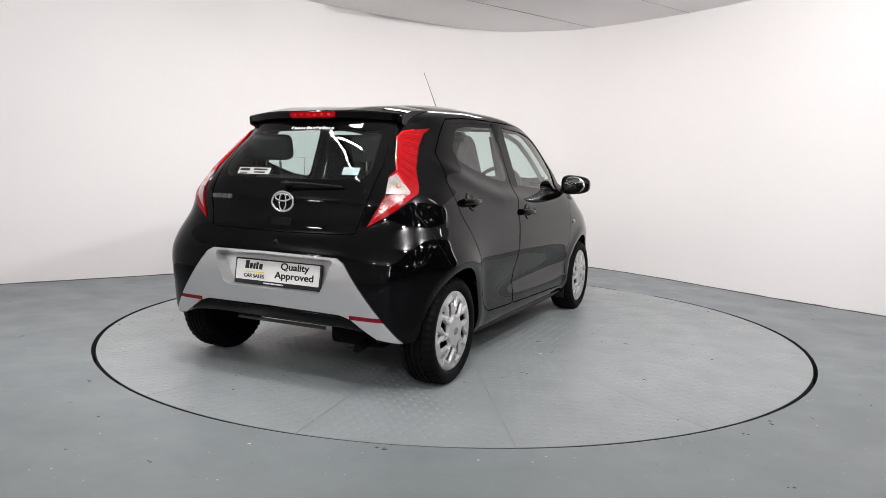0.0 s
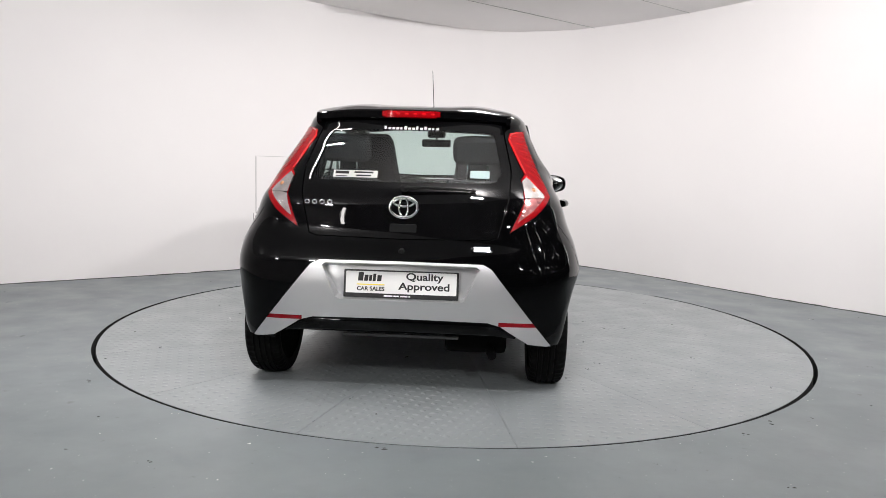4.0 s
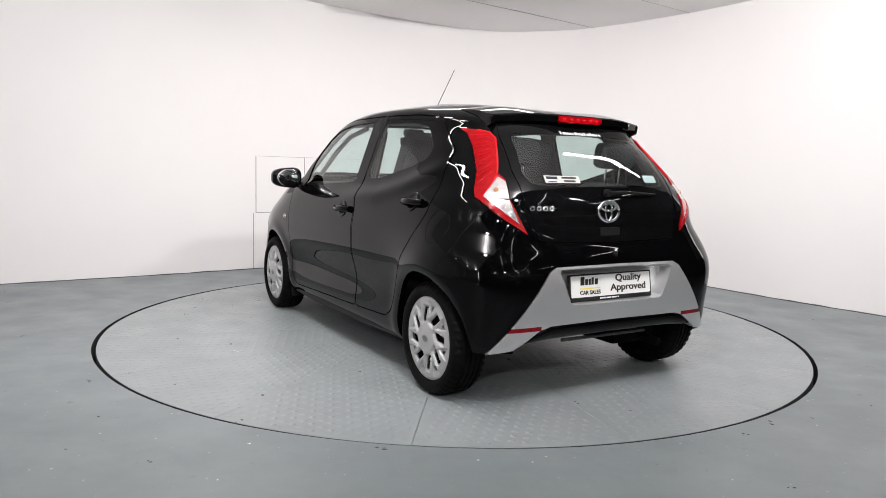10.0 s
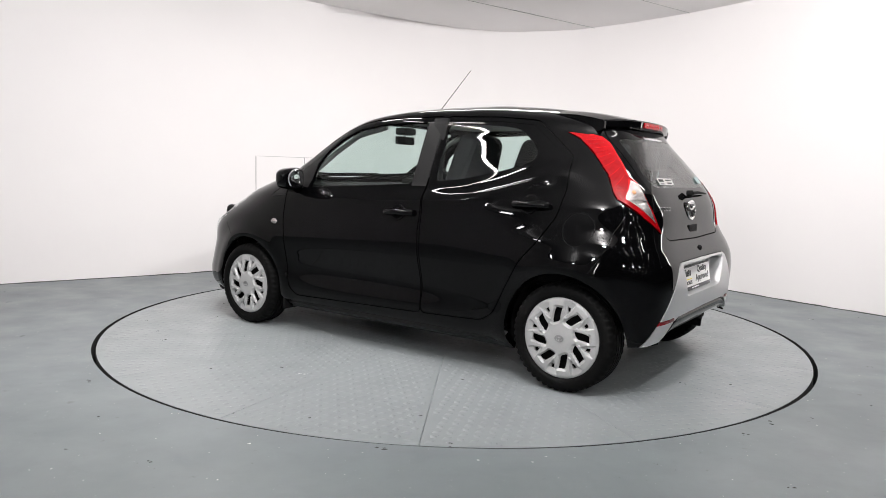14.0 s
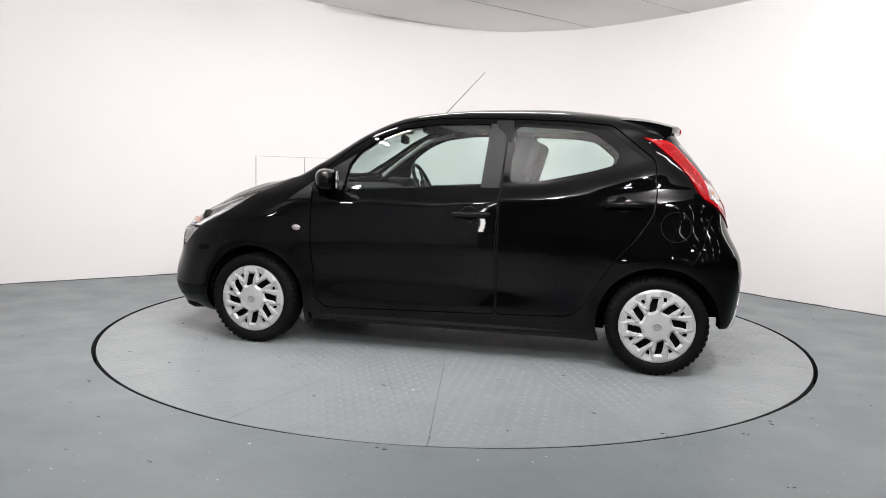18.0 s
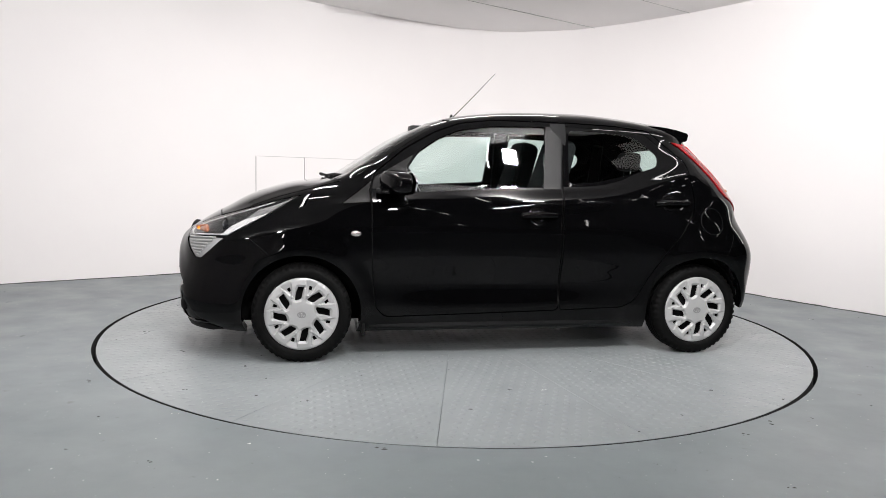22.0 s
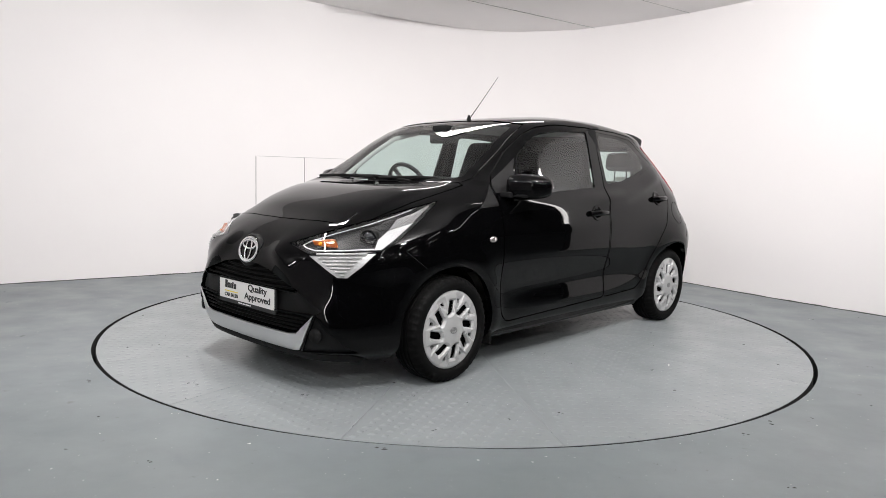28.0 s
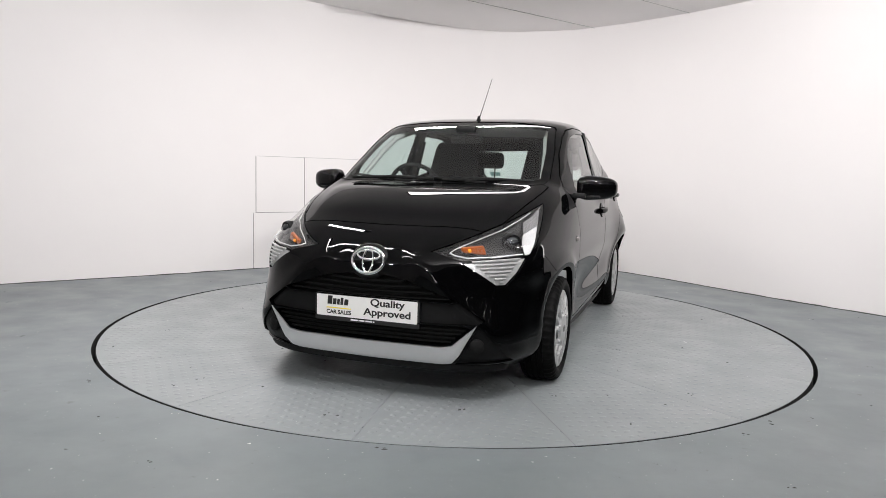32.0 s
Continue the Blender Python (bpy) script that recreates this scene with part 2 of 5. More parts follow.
def lettering(name, text, size, mat, parent, m, depth=0.0006, align="CENTER", width=None):
    cu = bpy.data.curves.new(name, "FONT")
    cu.offset = size * 0.024
    cu.body, cu.size, cu.extrude, cu.align_x, cu.align_y = text, size, depth, align, "CENTER"
    ob = bpy.data.objects.new(name, cu)
    scene.collection.objects.link(ob)
    bpy.context.view_layer.update()
    me = bpy.data.meshes.new_from_object(ob.evaluated_get(bpy.context.evaluated_depsgraph_get()))
    bpy.data.objects.remove(ob)
    if width:
        xs = [v.co.x for v in me.vertices]
        me.transform(Matrix.Diagonal((width / (max(xs) - min(xs)), 1, 1, 1)))
    me.transform(m)
    return mesh_part(name, me, mat, parent)


# ---- cutting a surface into panels ----


def half_split(poly, a, b, c, fa, fb):
    """Splits a face by the line a*u + b*v + c = 0 in the plane spanned by fa, fb: (inside, outside)."""
    d = [a * (q[0] * fa[0] + q[1] * fa[1] + q[2] * fa[2]) + b * (q[0] * fb[0] + q[1] * fb[1] + q[2] * fb[2]) + c for q in poly]
    if min(d) >= -1e-7:
        return poly, None
    if max(d) <= 1e-7:
        return None, poly
    ins, outs = [], []
    for i, q in enumerate(poly):
        j = (i + 1) % len(poly)
        di, dj = d[i], d[j]
        if di >= 0:
            ins.append(q)
        if di <= 0:
            outs.append(q)
        if di * dj < 0:
            s = di / (di - dj)
            r = tuple(x + s * (y - x) for x, y in zip(q, poly[j]))
            ins.append(r)
            outs.append(r)
    return (ins if len(ins) > 2 else None), (outs if len(outs) > 2 else None)


def cut(faces, outline, view, facing=0.05, where=None):
    """Splits faces seen along view by an outline of 3D points: (inside, outside)."""
    d = Vector(view).normalized()
    up = Vector((1, 0, 0)) if abs(d.z) > 0.9 else Vector((0, 0, 1))
    fa = tuple(up.cross(d).normalized())
    fb = tuple(d.cross(Vector(fa)))
    d = tuple(d)
    pts = [(Vector(q).dot(Vector(fa)), Vector(q).dot(Vector(fb))) for q in outline]
    from mathutils.geometry import tessellate_polygon
    tris = []
    for t in tessellate_polygon([[Vector((x, y, 0)) for x, y in pts]]):
        q = [pts[i] for i in t]
        area = (q[1][0] - q[0][0]) * (q[2][1] - q[0][1]) - (q[2][0] - q[0][0]) * (q[1][1] - q[0][1])
        if abs(area) < 1e-9:
            continue
        if area < 0:
            q = q[::-1]
        lines = []
        for i in range(3):
            (x0, y0), (x1, y1) = q[i], q[(i + 1) % 3]
            lines.append((-(y1 - y0), (x1 - x0), (y1 - y0) * x0 - (x1 - x0) * y0))
        xs, ys = [v[0] for v in q], [v[1] for v in q]
        tris.append((lines, min(xs), max(xs), min(ys), max(ys)))
    ax0, ax1 = min(x for x, y in pts), max(x for x, y in pts)
    ay0, ay1 = min(y for x, y in pts), max(y for x, y in pts)
    inside, outside = [], []
    for f in faces:
        q0 = f[0]
        u = [q[0] * fa[0] + q[1] * fa[1] + q[2] * fa[2] for q in f]
        v = [q[0] * fb[0] + q[1] * fb[1] + q[2] * fb[2] for q in f]
        if max(u) < ax0 or min(u) > ax1 or max(v) < ay0 or min(v) > ay1 or \
                q0[3] * d[0] + q0[4] * d[1] + q0[5] * d[2] < facing or (where and not where(q0)):
            outside.append(f)
            continue
        rest = [f]
        hit = False
        for lines, x0, x1, y0, y1 in tris:
            if max(u) < x0 or min(u) > x1 or max(v) < y0 or min(v) > y1:
                continue
            after = []
            for g in rest:
                cur, offs = g, []
                for a, b, c in lines:
                    cur, off = half_split(cur, a, b, c, fa, fb)
                    if off:
                        offs.append(off)
                    if cur is None:
                        break
                if cur:
                    inside.append(cur)
                    hit = True
                    after.extend(offs)
                else:
                    after.append(g)
            rest = after
        if hit:
            outside.extend(rest)
        else:
            outside.append(f)
    return inside, outside


def mirrored(faces):
    return [[(x, -y, z, a, -b, c) for x, y, z, a, b, c in f[::-1]] for f in faces]


def panel(name, faces, mat, parent, label="", sink=0.0, rim=0.010):
    """A mesh of cut faces, pushed in by sink, with its open edges turned in by rim."""
    index, co, nor, polys = {}, [], [], []
    for f in faces:
        ids = []
        for q in f:
            k = (round(q[0], 5), round(q[1], 5), round(q[2], 5))
            if k not in index:
                index[k] = len(co)
                co.append((q[0] - sink * q[3], q[1] - sink * q[4], q[2] - sink * q[5]))
                nor.append(Vector(q[3:6]).normalized())
            if not ids or (ids[-1] != index[k] and ids[0] != index[k]):
                ids.append(index[k])
        if len(ids) > 2:
            polys.append(ids)
    loops = [nor[i] for ids in polys for i in ids]
    if rim:
        once = {}
        for ids in polys:
            for a, b in zip(ids, ids[1:] + ids[:1]):
                key = (min(a, b), max(a, b))
                once[key] = None if key in once else (a, b)
        low = {}
        for pair in once.values():
            if not pair:
                continue
            a, b = pair
            for i in (a, b):
                if i not in low:
                    low[i] = len(co)
                    co.append(tuple(Vector(co[i]) - rim * nor[i]))
            polys.append([b, a, low[a], low[b]])
            fn = (Vector(co[a]) - Vector(co[b])).cross(Vector(co[low[a]]) - Vector(co[a])).normalized()
            loops += [fn] * 4
    me = bpy.data.meshes.new(name)
    me.from_pydata(co, [], polys)
    me.polygons.foreach_set("use_smooth", [True] * len(me.polygons))
    me.update()
    if len(me.loops) == len(loops):
        me.normals_split_custom_set([tuple(n) for n in loops])
    return mesh_part(name, me, mat, parent, label)


def inset(outline, d):
    """A flat outline moved inwards by d (outwards where negative)."""
    k = len(outline)
    area = sum(outline[i][0] * outline[(i + 1) % k][1] - outline[(i + 1) % k][0] * outline[i][1] for i in range(k))
    sg = 1 if area > 0 else -1
    out = []
    for i in range(k):
        p0, p1, p2 = (np.array(outline[(i + j) % k], float) for j in (-1, 0, 1))
        a, b = p1 - p0, p2 - p1
        a, b = a / np.linalg.norm(a), b / np.linalg.norm(b)
        na, nb = np.array([-a[1], a[0]]) * sg, np.array([-b[1], b[0]]) * sg
        m = na + nb
        m = m / max(0.35, (m @ m) / 2)
        out.append(tuple(p1 + m * d))
    return out


def side_line(*xz):
    return [(xz[i], 0.75, xz[i + 1]) for i in range(0, len(xz), 2)]


def flat_pairs(*v):
    return [(v[i], v[i + 1]) for i in range(0, len(v), 2)]


# ---- the room ----


def wall_plan():
    """The bowed wall's foot: flanks that meet in a round corner, the left one coming round to the camera's side."""
    pts = flat_pairs(-1.76, -6.1, -2.9, -5.85, -4.2, -5.2, -5.5, -4.0, -6.1, -2.6, -6.0, -1.2, -5.2, -0.03, -3.86, 0.97, -2.75, 1.79, -1.98, 2.42, -1.3, 2.93, -0.74, 3.32, -0.11, 3.66, 0.25, 3.77, 0.6, 3.77, 1.2, 3.55,
                     1.66, 3.15, 1.95, 2.83, 2.31, 2.35, 2.66, 1.80, 2.99, 1.32, 3.47, 0.73, 3.98, 0.10)
    out = []
    for i in range(len(pts) - 1):
        p0, p1, p2, p3 = (np.array(pts[min(max(i + j, 0), len(pts) - 1)]) for j in (-1, 0, 1, 2))
        for t in np.linspace(0, 1, 7)[:-1]:
            out.append(0.5 * (2 * p1 + (p2 - p0) * t + (2 * p0 - 5 * p1 + 4 * p2 - p3) * t * t + (3 * p1 - p0 - 3 * p2 + p3) * t ** 3))
    out.append(np.array(pts[-1]))
    return out


PLAN = wall_plan()
HIGH = 2.95


def wall_strip(inner, thick, height):
    bm = bmesh.new()
    rows = []
    for i, q in enumerate(inner):
        d = inner[min(i + 1, len(inner) - 1)] - inner[max(i - 1, 0)]
        d = d / np.linalg.norm(d)
        o = q + np.array([-d[1], d[0]]) * thick
        rows.append([bm.verts.new((*q, 0)), bm.verts.new((*q, height)), bm.verts.new((*o, height)), bm.verts.new((*o, 0))])
    for a, b in zip(rows, rows[1:]):
        for k in range(4):
            bm.faces.new((a[k], b[k], b[(k + 1) % 4], a[(k + 1) % 4]))
    bmesh.ops.recalc_face_normals(bm, faces=bm.faces)
    return shade(bm, 30)


wall_north = part("wall_north", wall_strip(PLAN, 0.12, HIGH), WALL, None)
tagged(wall_north, "bowed white painted studio wall with faint panel joints", "wall", kind="structure")

# panel joints of the left flank: thin shadow gaps
JOINT = simple("panel_joint", (0.22, 0.215, 0.21), 0.9)
PALE_JOINT = simple("ceiling_joint_grey", (0.48, 0.47, 0.46), 0.9)


def on_left_flank(x):
    for a, b in zip(PLAN, PLAN[1:]):
        if a[0] <= x <= b[0] and a[1] > -0.2:
            t = (x - a[0]) / (b[0] - a[0])
            return a + t * (b - a), math.atan2(b[1] - a[1], b[0] - a[0])


def joint_upright(x, z0, z1, w):
    (px, py), ang = on_left_flank(x)
    bm = box(w, 0.004, z1 - z0, (0, 0, (z0 + z1) / 2))
    return moved(bm, Matrix.Translation((px, py, 0)) @ Matrix.Rotation(ang, 4, "Z"))


def joint_level(x0, x1, z, w):
    bms = []
    xs = np.linspace(x0, x1, 9)
    for a, b in zip(xs, xs[1:]):
        (ax, ay), _ = on_left_flank(a)
        (bx, by), _ = on_left_flank(b)
        ln = math.hypot(bx - ax, by - ay)
        bms.append(moved(box(ln, 0.004, w, (0, 0, z)), Matrix.Translation(((ax + bx) / 2, (ay + by) / 2, 0)) @ Matrix.Rotation(math.atan2(by - ay, bx - ax), 4, "Z")))
    return join(*bms)


for bm in (joint_upright(-2.065, 0.585, 1.165, 0.007), joint_upright(-1.635, 0.59, 1.165, 0.006), joint_level(-2.065, -1.635, 0.585, 0.005),
           joint_upright(-2.085, 0.0, 0.58, 0.006), joint_level(-2.05, -1.1, 1.166, 0.0025)):
    part("panel_joint", bm, JOINT, wall_north)

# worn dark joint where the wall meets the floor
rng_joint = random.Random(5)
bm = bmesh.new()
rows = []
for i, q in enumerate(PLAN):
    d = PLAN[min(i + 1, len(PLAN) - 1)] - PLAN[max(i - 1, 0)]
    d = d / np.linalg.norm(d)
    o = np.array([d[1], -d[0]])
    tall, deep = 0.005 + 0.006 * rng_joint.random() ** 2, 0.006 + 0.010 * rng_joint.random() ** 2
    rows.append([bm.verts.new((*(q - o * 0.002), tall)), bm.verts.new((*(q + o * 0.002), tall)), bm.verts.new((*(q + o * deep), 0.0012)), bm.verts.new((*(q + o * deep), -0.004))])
for p0, p1 in zip(rows, rows[1:]):
    for k in range(3):
        bm.faces.new((p0[k], p1[k], p1[k + 1], p0[k + 1]))
bmesh.ops.recalc_face_normals(bm, faces=bm.faces)
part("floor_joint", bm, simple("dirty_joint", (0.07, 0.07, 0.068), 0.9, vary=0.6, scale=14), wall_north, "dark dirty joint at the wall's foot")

# ceiling, a little out of level, with its board joints
bm = prism(flat_pairs(-9, -12.2, -2.4, -12.2, 4.2, -5.8, 9, -5.8, 9, 5, -9, 5), 0.1, "XY")
ceiling = part("ceiling", bm, CEILING, None)
ceiling.matrix_world = pose(0, 5.9, 2.755, 0, 1.4, 0)
tagged(ceiling, "flat white painted ceiling above the turntable", "ceiling", kind="structure")
for x0, y0, x1, y1 in ((-1.6, 1.2, 1.58, 3.36), (1.5, 1.86, 2.33, 2.44)):
    bm = box(math.hypot(x1 - x0, y1 - y0), 0.006, 0.006, (0, 0, 0))
    ob = part("ceiling_joint", bm, PALE_JOINT, None)
    ob.matrix_world = pose((x0 + x1) / 2, (y0 + y1) / 2, 2.755 - 0.0244 * (x0 + x1) / 2, 0, 1.4, math.degrees(math.atan2(y1 - y0, x1 - x0)))
    tagged(ob, "thin dark joint between white ceiling boards", "joint", kind="structure")

# floor with the round pit of the turntable
DISC, HOLE = 2.262, 2.284


def ring_sheet(radii, count, z=0.0):
    bm = bmesh.new()
    rows = [[bm.verts.new((r * math.cos(2 * math.pi * k / count), r * math.sin(2 * math.pi * k / count), z)) for k in range(count)] for r in radii]
    for a, b in zip(rows, rows[1:]):
        for k in range(count):
            bm.faces.new((a[k], b[k], b[(k + 1) % count], a[(k + 1) % count]))
    return bm


rng_hole = random.Random(11)
bm = ring_sheet((HOLE, 2.33, 2.8, 3.5, 5, 8, 13, 20), 384)
for v in bm.verts:
    r = v.co.xy.length
    if r < HOLE + 0.01:
        a = math.atan2(v.co.y, v.co.x)
        wide = DISC + 0.0085 + 0.017 * abs(math.cos(a)) ** 1.5 + 0.0016 * rng_hole.random() + 0.0015 * math.sin(9 * a + 1)
        if radians(38) < a < radians(47):
            wide = DISC + 0.0035
        v.co.x, v.co.y = wide * math.cos(a), wide * math.sin(a)
floor = part("floor", bm, FLOOR, None)
tagged(floor, "worn grey painted concrete floor with scuffs and chips", "floor", kind="structure")
pit = part("turntable_pit", join(lathe([(2.296, -0.004), (2.296, -0.12), (2.296, -0.22), (0.001, -0.22)], 192, "Z")), PIT, None)
tagged(pit, "dark round pit wall under the turntable", "pit", kind="structure")

# dark hall behind the camera
for n, (sx, sy, sz, at) in {"wall_south": (30, 0.2, 4.4, (4.5, -19, 2.2)), "wall_west": (0.2, 25, 4.4, (-9.5, -6.4, 2.2)),
                            "wall_east": (0.2, 25, 4.4, (17.5, -6.4, 2.2)), "wall_hall_end": (8.4, 0.2, 4.4, (13.2, 6.0, 2.2))}.items():
    tagged(part(n, box(sx, sy, sz, at), HALL, None), "dark plain wall of the hall behind", "wall", kind="structure")
hall_ceiling = part("ceiling_hall", box(27, 25, 0.2, (4, -6.5, 4.35)), HALL, None)
tagged(hall_ceiling, "dark high ceiling of the hall behind", "ceiling", kind="structure")


# ---- lamps of the hall ----
def ceiling_light(place, lx, ly, turn=0.0):
    ob = new("ceiling_light")
    part("frame", box(lx + 0.03, ly + 0.03, 0.05, (0, 0, 0.03), 0.006), SATIN, ob)
    part("diffuser", box(lx, ly, 0.012, (0, 0, 0), 0.003), TUBE, ob)
    ob.matrix_world = pose(*place, 0, 0, turn)
    tagged(ob, "slim white glowing strip light under the ceiling", "ceiling light", group="hall lights")
    return ob


# rows of tubes down the hall's length
HALL_TURN = radians(-56.6)
for across in (-2.7, -0.65, 0.65, 2.5, 4.4):
    for along in (5.2, 7.8, 10.4, 13.0, 15.6):
        hx, hy = along * math.cos(HALL_TURN) - across * math.sin(HALL_TURN), along * math.sin(HALL_TURN) + across * math.cos(HALL_TURN)
        if -8.6 < hx < 16.5 and hy > -18 and (across > -2 or along > 9):
            ceiling_light((hx, hy, 4.19), 1.1, 0.024, math.degrees(HALL_TURN))


# made-up housing and rod for each unseen flood, fill ones included
def unseen_flood_lamp(lx, ly):
    ob = new("unseen_flood_lamp")
    part("housing", box(0.21, 0.16, 0.05, (0, 0, 0.035), 0.012), SATIN, ob)
    part("bracket", join(box(0.012, 0.03, 0.12, (-0.112, 0, 0.05), 0.003), box(0.012, 0.03, 0.12, (0.112, 0, 0.05), 0.003), box(0.236, 0.03, 0.012, (0, 0, 0.11), 0.003)), SATIN, ob)
    ob.matrix_world = look((lx, ly, FLOOD_Z), flood_aim(lx))
    part("hanger", moved(tube([(lx, ly - 0.1, FLOOD_Z), (lx, ly - 0.1, 4.25)], 0.012, 8), ob.matrix_world.inverted()), SATIN, ob)
    tagged(ob, "unseen black flood lamp on an added hanger rod", "flood lamp", group="flood lamps")


for lx, ly, watts in FLOODS:
    unseen_flood_lamp(lx, ly)
for place, turn, length, watts, wide in STRIPS:
    ob = new("strip_light")
    room = 2.755 - 0.0244 * place[0] - place[2]
    part("housing", box(length + 0.04, wide + 0.03, room - 0.008, (0, 0, 0.008 + (room - 0.008) / 2), 0.004), SATIN, ob)
    ob.matrix_world = pose(*place, 0, 0, turn)
    tagged(ob, "slim strip light fixed under the white ceiling", "strip light", group="strip lights")
for lx, ly, watts in ENDS:
    ob = new("upright_strip_light")
    away = Vector((lx, ly, 0)).normalized() * 0.03
    part("housing", box(0.08, 0.08, 2.4, (0, 0, 1.2), 0.006), SATIN, ob)
    ob.matrix_world = pose(lx + 2 * away.x, ly + 2 * away.y, 0.0, 0, 0, math.degrees(math.atan2(ly, lx)))
    tagged(ob, "upright strip light standing at the wall's end", "strip light", group="upright strip lights")

# ---- the turntable ----
turntable = tagged(new("turntable"), "round grey painted turntable of checker plate sectors", "turntable")


def sector_plate(r0, r1, a0, a1, n=10):
    bm = bmesh.new()
    g = 0.0016
    lo, hi = [], []
    for k in range(n + 1):
        a = a0 + (a1 - a0) * k / n
        for r, row in ((r0, lo), (r1, hi)):
            q = Vector((r * math.cos(a), r * math.sin(a), 0))
            row.append(q)
    mid = Vector((math.cos((a0 + a1) / 2), math.sin((a0 + a1) / 2), 0))
    vs = [bm.verts.new(q + mid * (g if q.length < (r0 + r1) / 2 else 0)) for q in lo + hi[::-1]]
    top = bm.faces.new(vs)
    e = bmesh.ops.extrude_face_region(bm, geom=[top])
    bmesh.ops.translate(bm, verts=[v for v in e["geom"] if isinstance(v, bmesh.types.BMVert)], vec=(0, 0, -0.02))
    bmesh.ops.recalc_face_normals(bm, faces=bm.faces)
    return bm


def tread_mesh(inside, pitch=0.056):
    """Raised lozenges that alternate in direction."""
    co, polys = [], []
    n = int(2.4 / pitch)
    for i in range(-n, n + 1):
        for j in range(-n, n + 1):
            x, y = i * pitch, j * pitch
            if not inside(x, y):
                continue
            t = radians(45 if (i + j) % 2 else -45)
            c, s = math.cos(t), math.sin(t)
            b = len(co)
            for lx, ly, lz in ((-0.025, 0, 0), (0, -0.016, 0), (0.025, 0, 0), (0, 0.016, 0), (-0.014, 0, 0.0022), (0, -0.0085, 0.0022), (0.014, 0, 0.0022), (0, 0.0085, 0.0022)):
                co.append((x + c * lx - s * ly, y + s * lx + c * ly, lz))
            polys += [(b, b + 1, b + 5, b + 4), (b + 1, b + 2, b + 6, b + 5), (b + 2, b + 3, b + 7, b + 6), (b + 3, b, b + 4, b + 7), (b + 4, b + 5, b + 6, b + 7)]
    me = bpy.data.meshes.new("tread")
    me.from_pydata(co, [], polys)
    me.polygons.foreach_set("use_smooth", [True] * len(polys))
    return me


SECTOR = radians(22.5)
plate_me, tread_me = None, None
for k in range(16):
    if plate_me is None:
        ob = part("deck_plate", sector_plate(0.86, DISC, radians(9.2), radians(9.2) + SECTOR - 0.0011), DECK, turntable)
        plate_me = ob.data
        tread_me = tread_mesh(lambda x, y: 0.89 < math.hypot(x, y) < DISC - 0.04 and 0.028 / math.hypot(x, y) < math.atan2(y, x) - radians(9.2) < SECTOR - 0.028 / math.hypot(x, y))
        tr = mesh_part("tread", tread_me, TREAD, ob)
    else:
        ob = new("deck_plate", plate_me)
        ob.parent = turntable
        tr = new("tread", tread_me)
        tr.parent = ob
    ob.matrix_basis = Matrix.Rotation(SECTOR * k, 4, "Z")
    tr["kind"] = "stuff"
centre = part("centre_plate", lathe([(0.001, -0.0006), (0.868, -0.0006), (0.868, -0.021)], 96, "Z"), DECK, turntable)
tr = mesh_part("tread", tread_mesh(lambda x, y: math.hypot(x, y) < 0.82), TREAD, centre)
tr["kind"] = "stuff"
part("rim_band", lathe([(DISC, -0.002), (DISC + 0.003, -0.006), (DISC + 0.003, -0.14), (DISC - 0.03, -0.14)], 192, "Z"), PIT, turntable, "dark steel edge band")


# grit and paint flakes
def debris(name, places, size, mat, parent, seed, spread=0):
    rng_grit = random.Random(seed)
    spots = list(places)
    for _ in range(spread):
        r, a = rng_grit.uniform(0.95, 2.2) if parent is turntable else rng_grit.uniform(2.35, 3.9), rng_grit.uniform(0, 2 * math.pi)
        spots.append((r * math.cos(a), r * math.sin(a)))
    co, polys = [], []
    for x, y in spots:
        for _ in range(rng_grit.choice((1, 1, 2, 3))):
            px, py = x + rng_grit.gauss(0, 0.012), y + rng_grit.gauss(0, 0.012)
            s, n, b = size * rng_grit.uniform(0.5, 1.5), rng_grit.choice((4, 5, 6)), len(co)
            for k in range(n):
                t = 2 * math.pi * k / n + rng_grit.uniform(-0.3, 0.3)
                co.append((px + s * rng_grit.uniform(0.5, 1.4) * math.cos(t), py + s * rng_grit.uniform(0.4, 1.0) * math.sin(t), 0.0004))
            co.append((px, py, 0.0022))
            polys += [(b + k, b + (k + 1) % n, b + n) for k in range(n)]
    me = bpy.data.meshes.new(name)
    me.from_pydata(co, [], polys)
    return mesh_part(name, me, mat, parent)


g = debris("floor_grit", flat_pairs(-1.06, -2.49, -1.41, -2.43, -0.27, -2.30, 2.02, -1.59, 1.19, -2.53, 1.42, -1.86, -3.31, 0.24, -1.48, -2.06, 2.43, -0.85), 0.007, GRIT, None, 3, 60)
tagged(g, "scattered dark grit and flakes on the floor", "grit", kind="stuff")
g = debris("paint_flakes", flat_pairs(0.1, -2.38, 0.29, -2.4, 0.37, -2.33, -0.77, -2.30, -0.78, -2.62, -1.37, -2.58), 0.006, CHIP, None, 4, 16)
tagged(g, "small white paint flakes on the floor", "paint flakes", kind="stuff")
g = debris("deck_grit", flat_pairs(1.34, 0.98, 0.28, 1.78, -0.34, 2.16, 2.01, 0.14, -0.98, 1.66, -1.74, 0.39, -0.92, -0.86, -1.28, 1.83, 1.26, 0.77), 0.008, GRIT, turntable, 5, 40)
g["kind"] = "stuff"
g = debris("deck_flakes", flat_pairs(0.89, 0.35, 0.35, 0.86), 0.006, CHIP, turntable, 6, 4)
g["kind"] = "stuff"


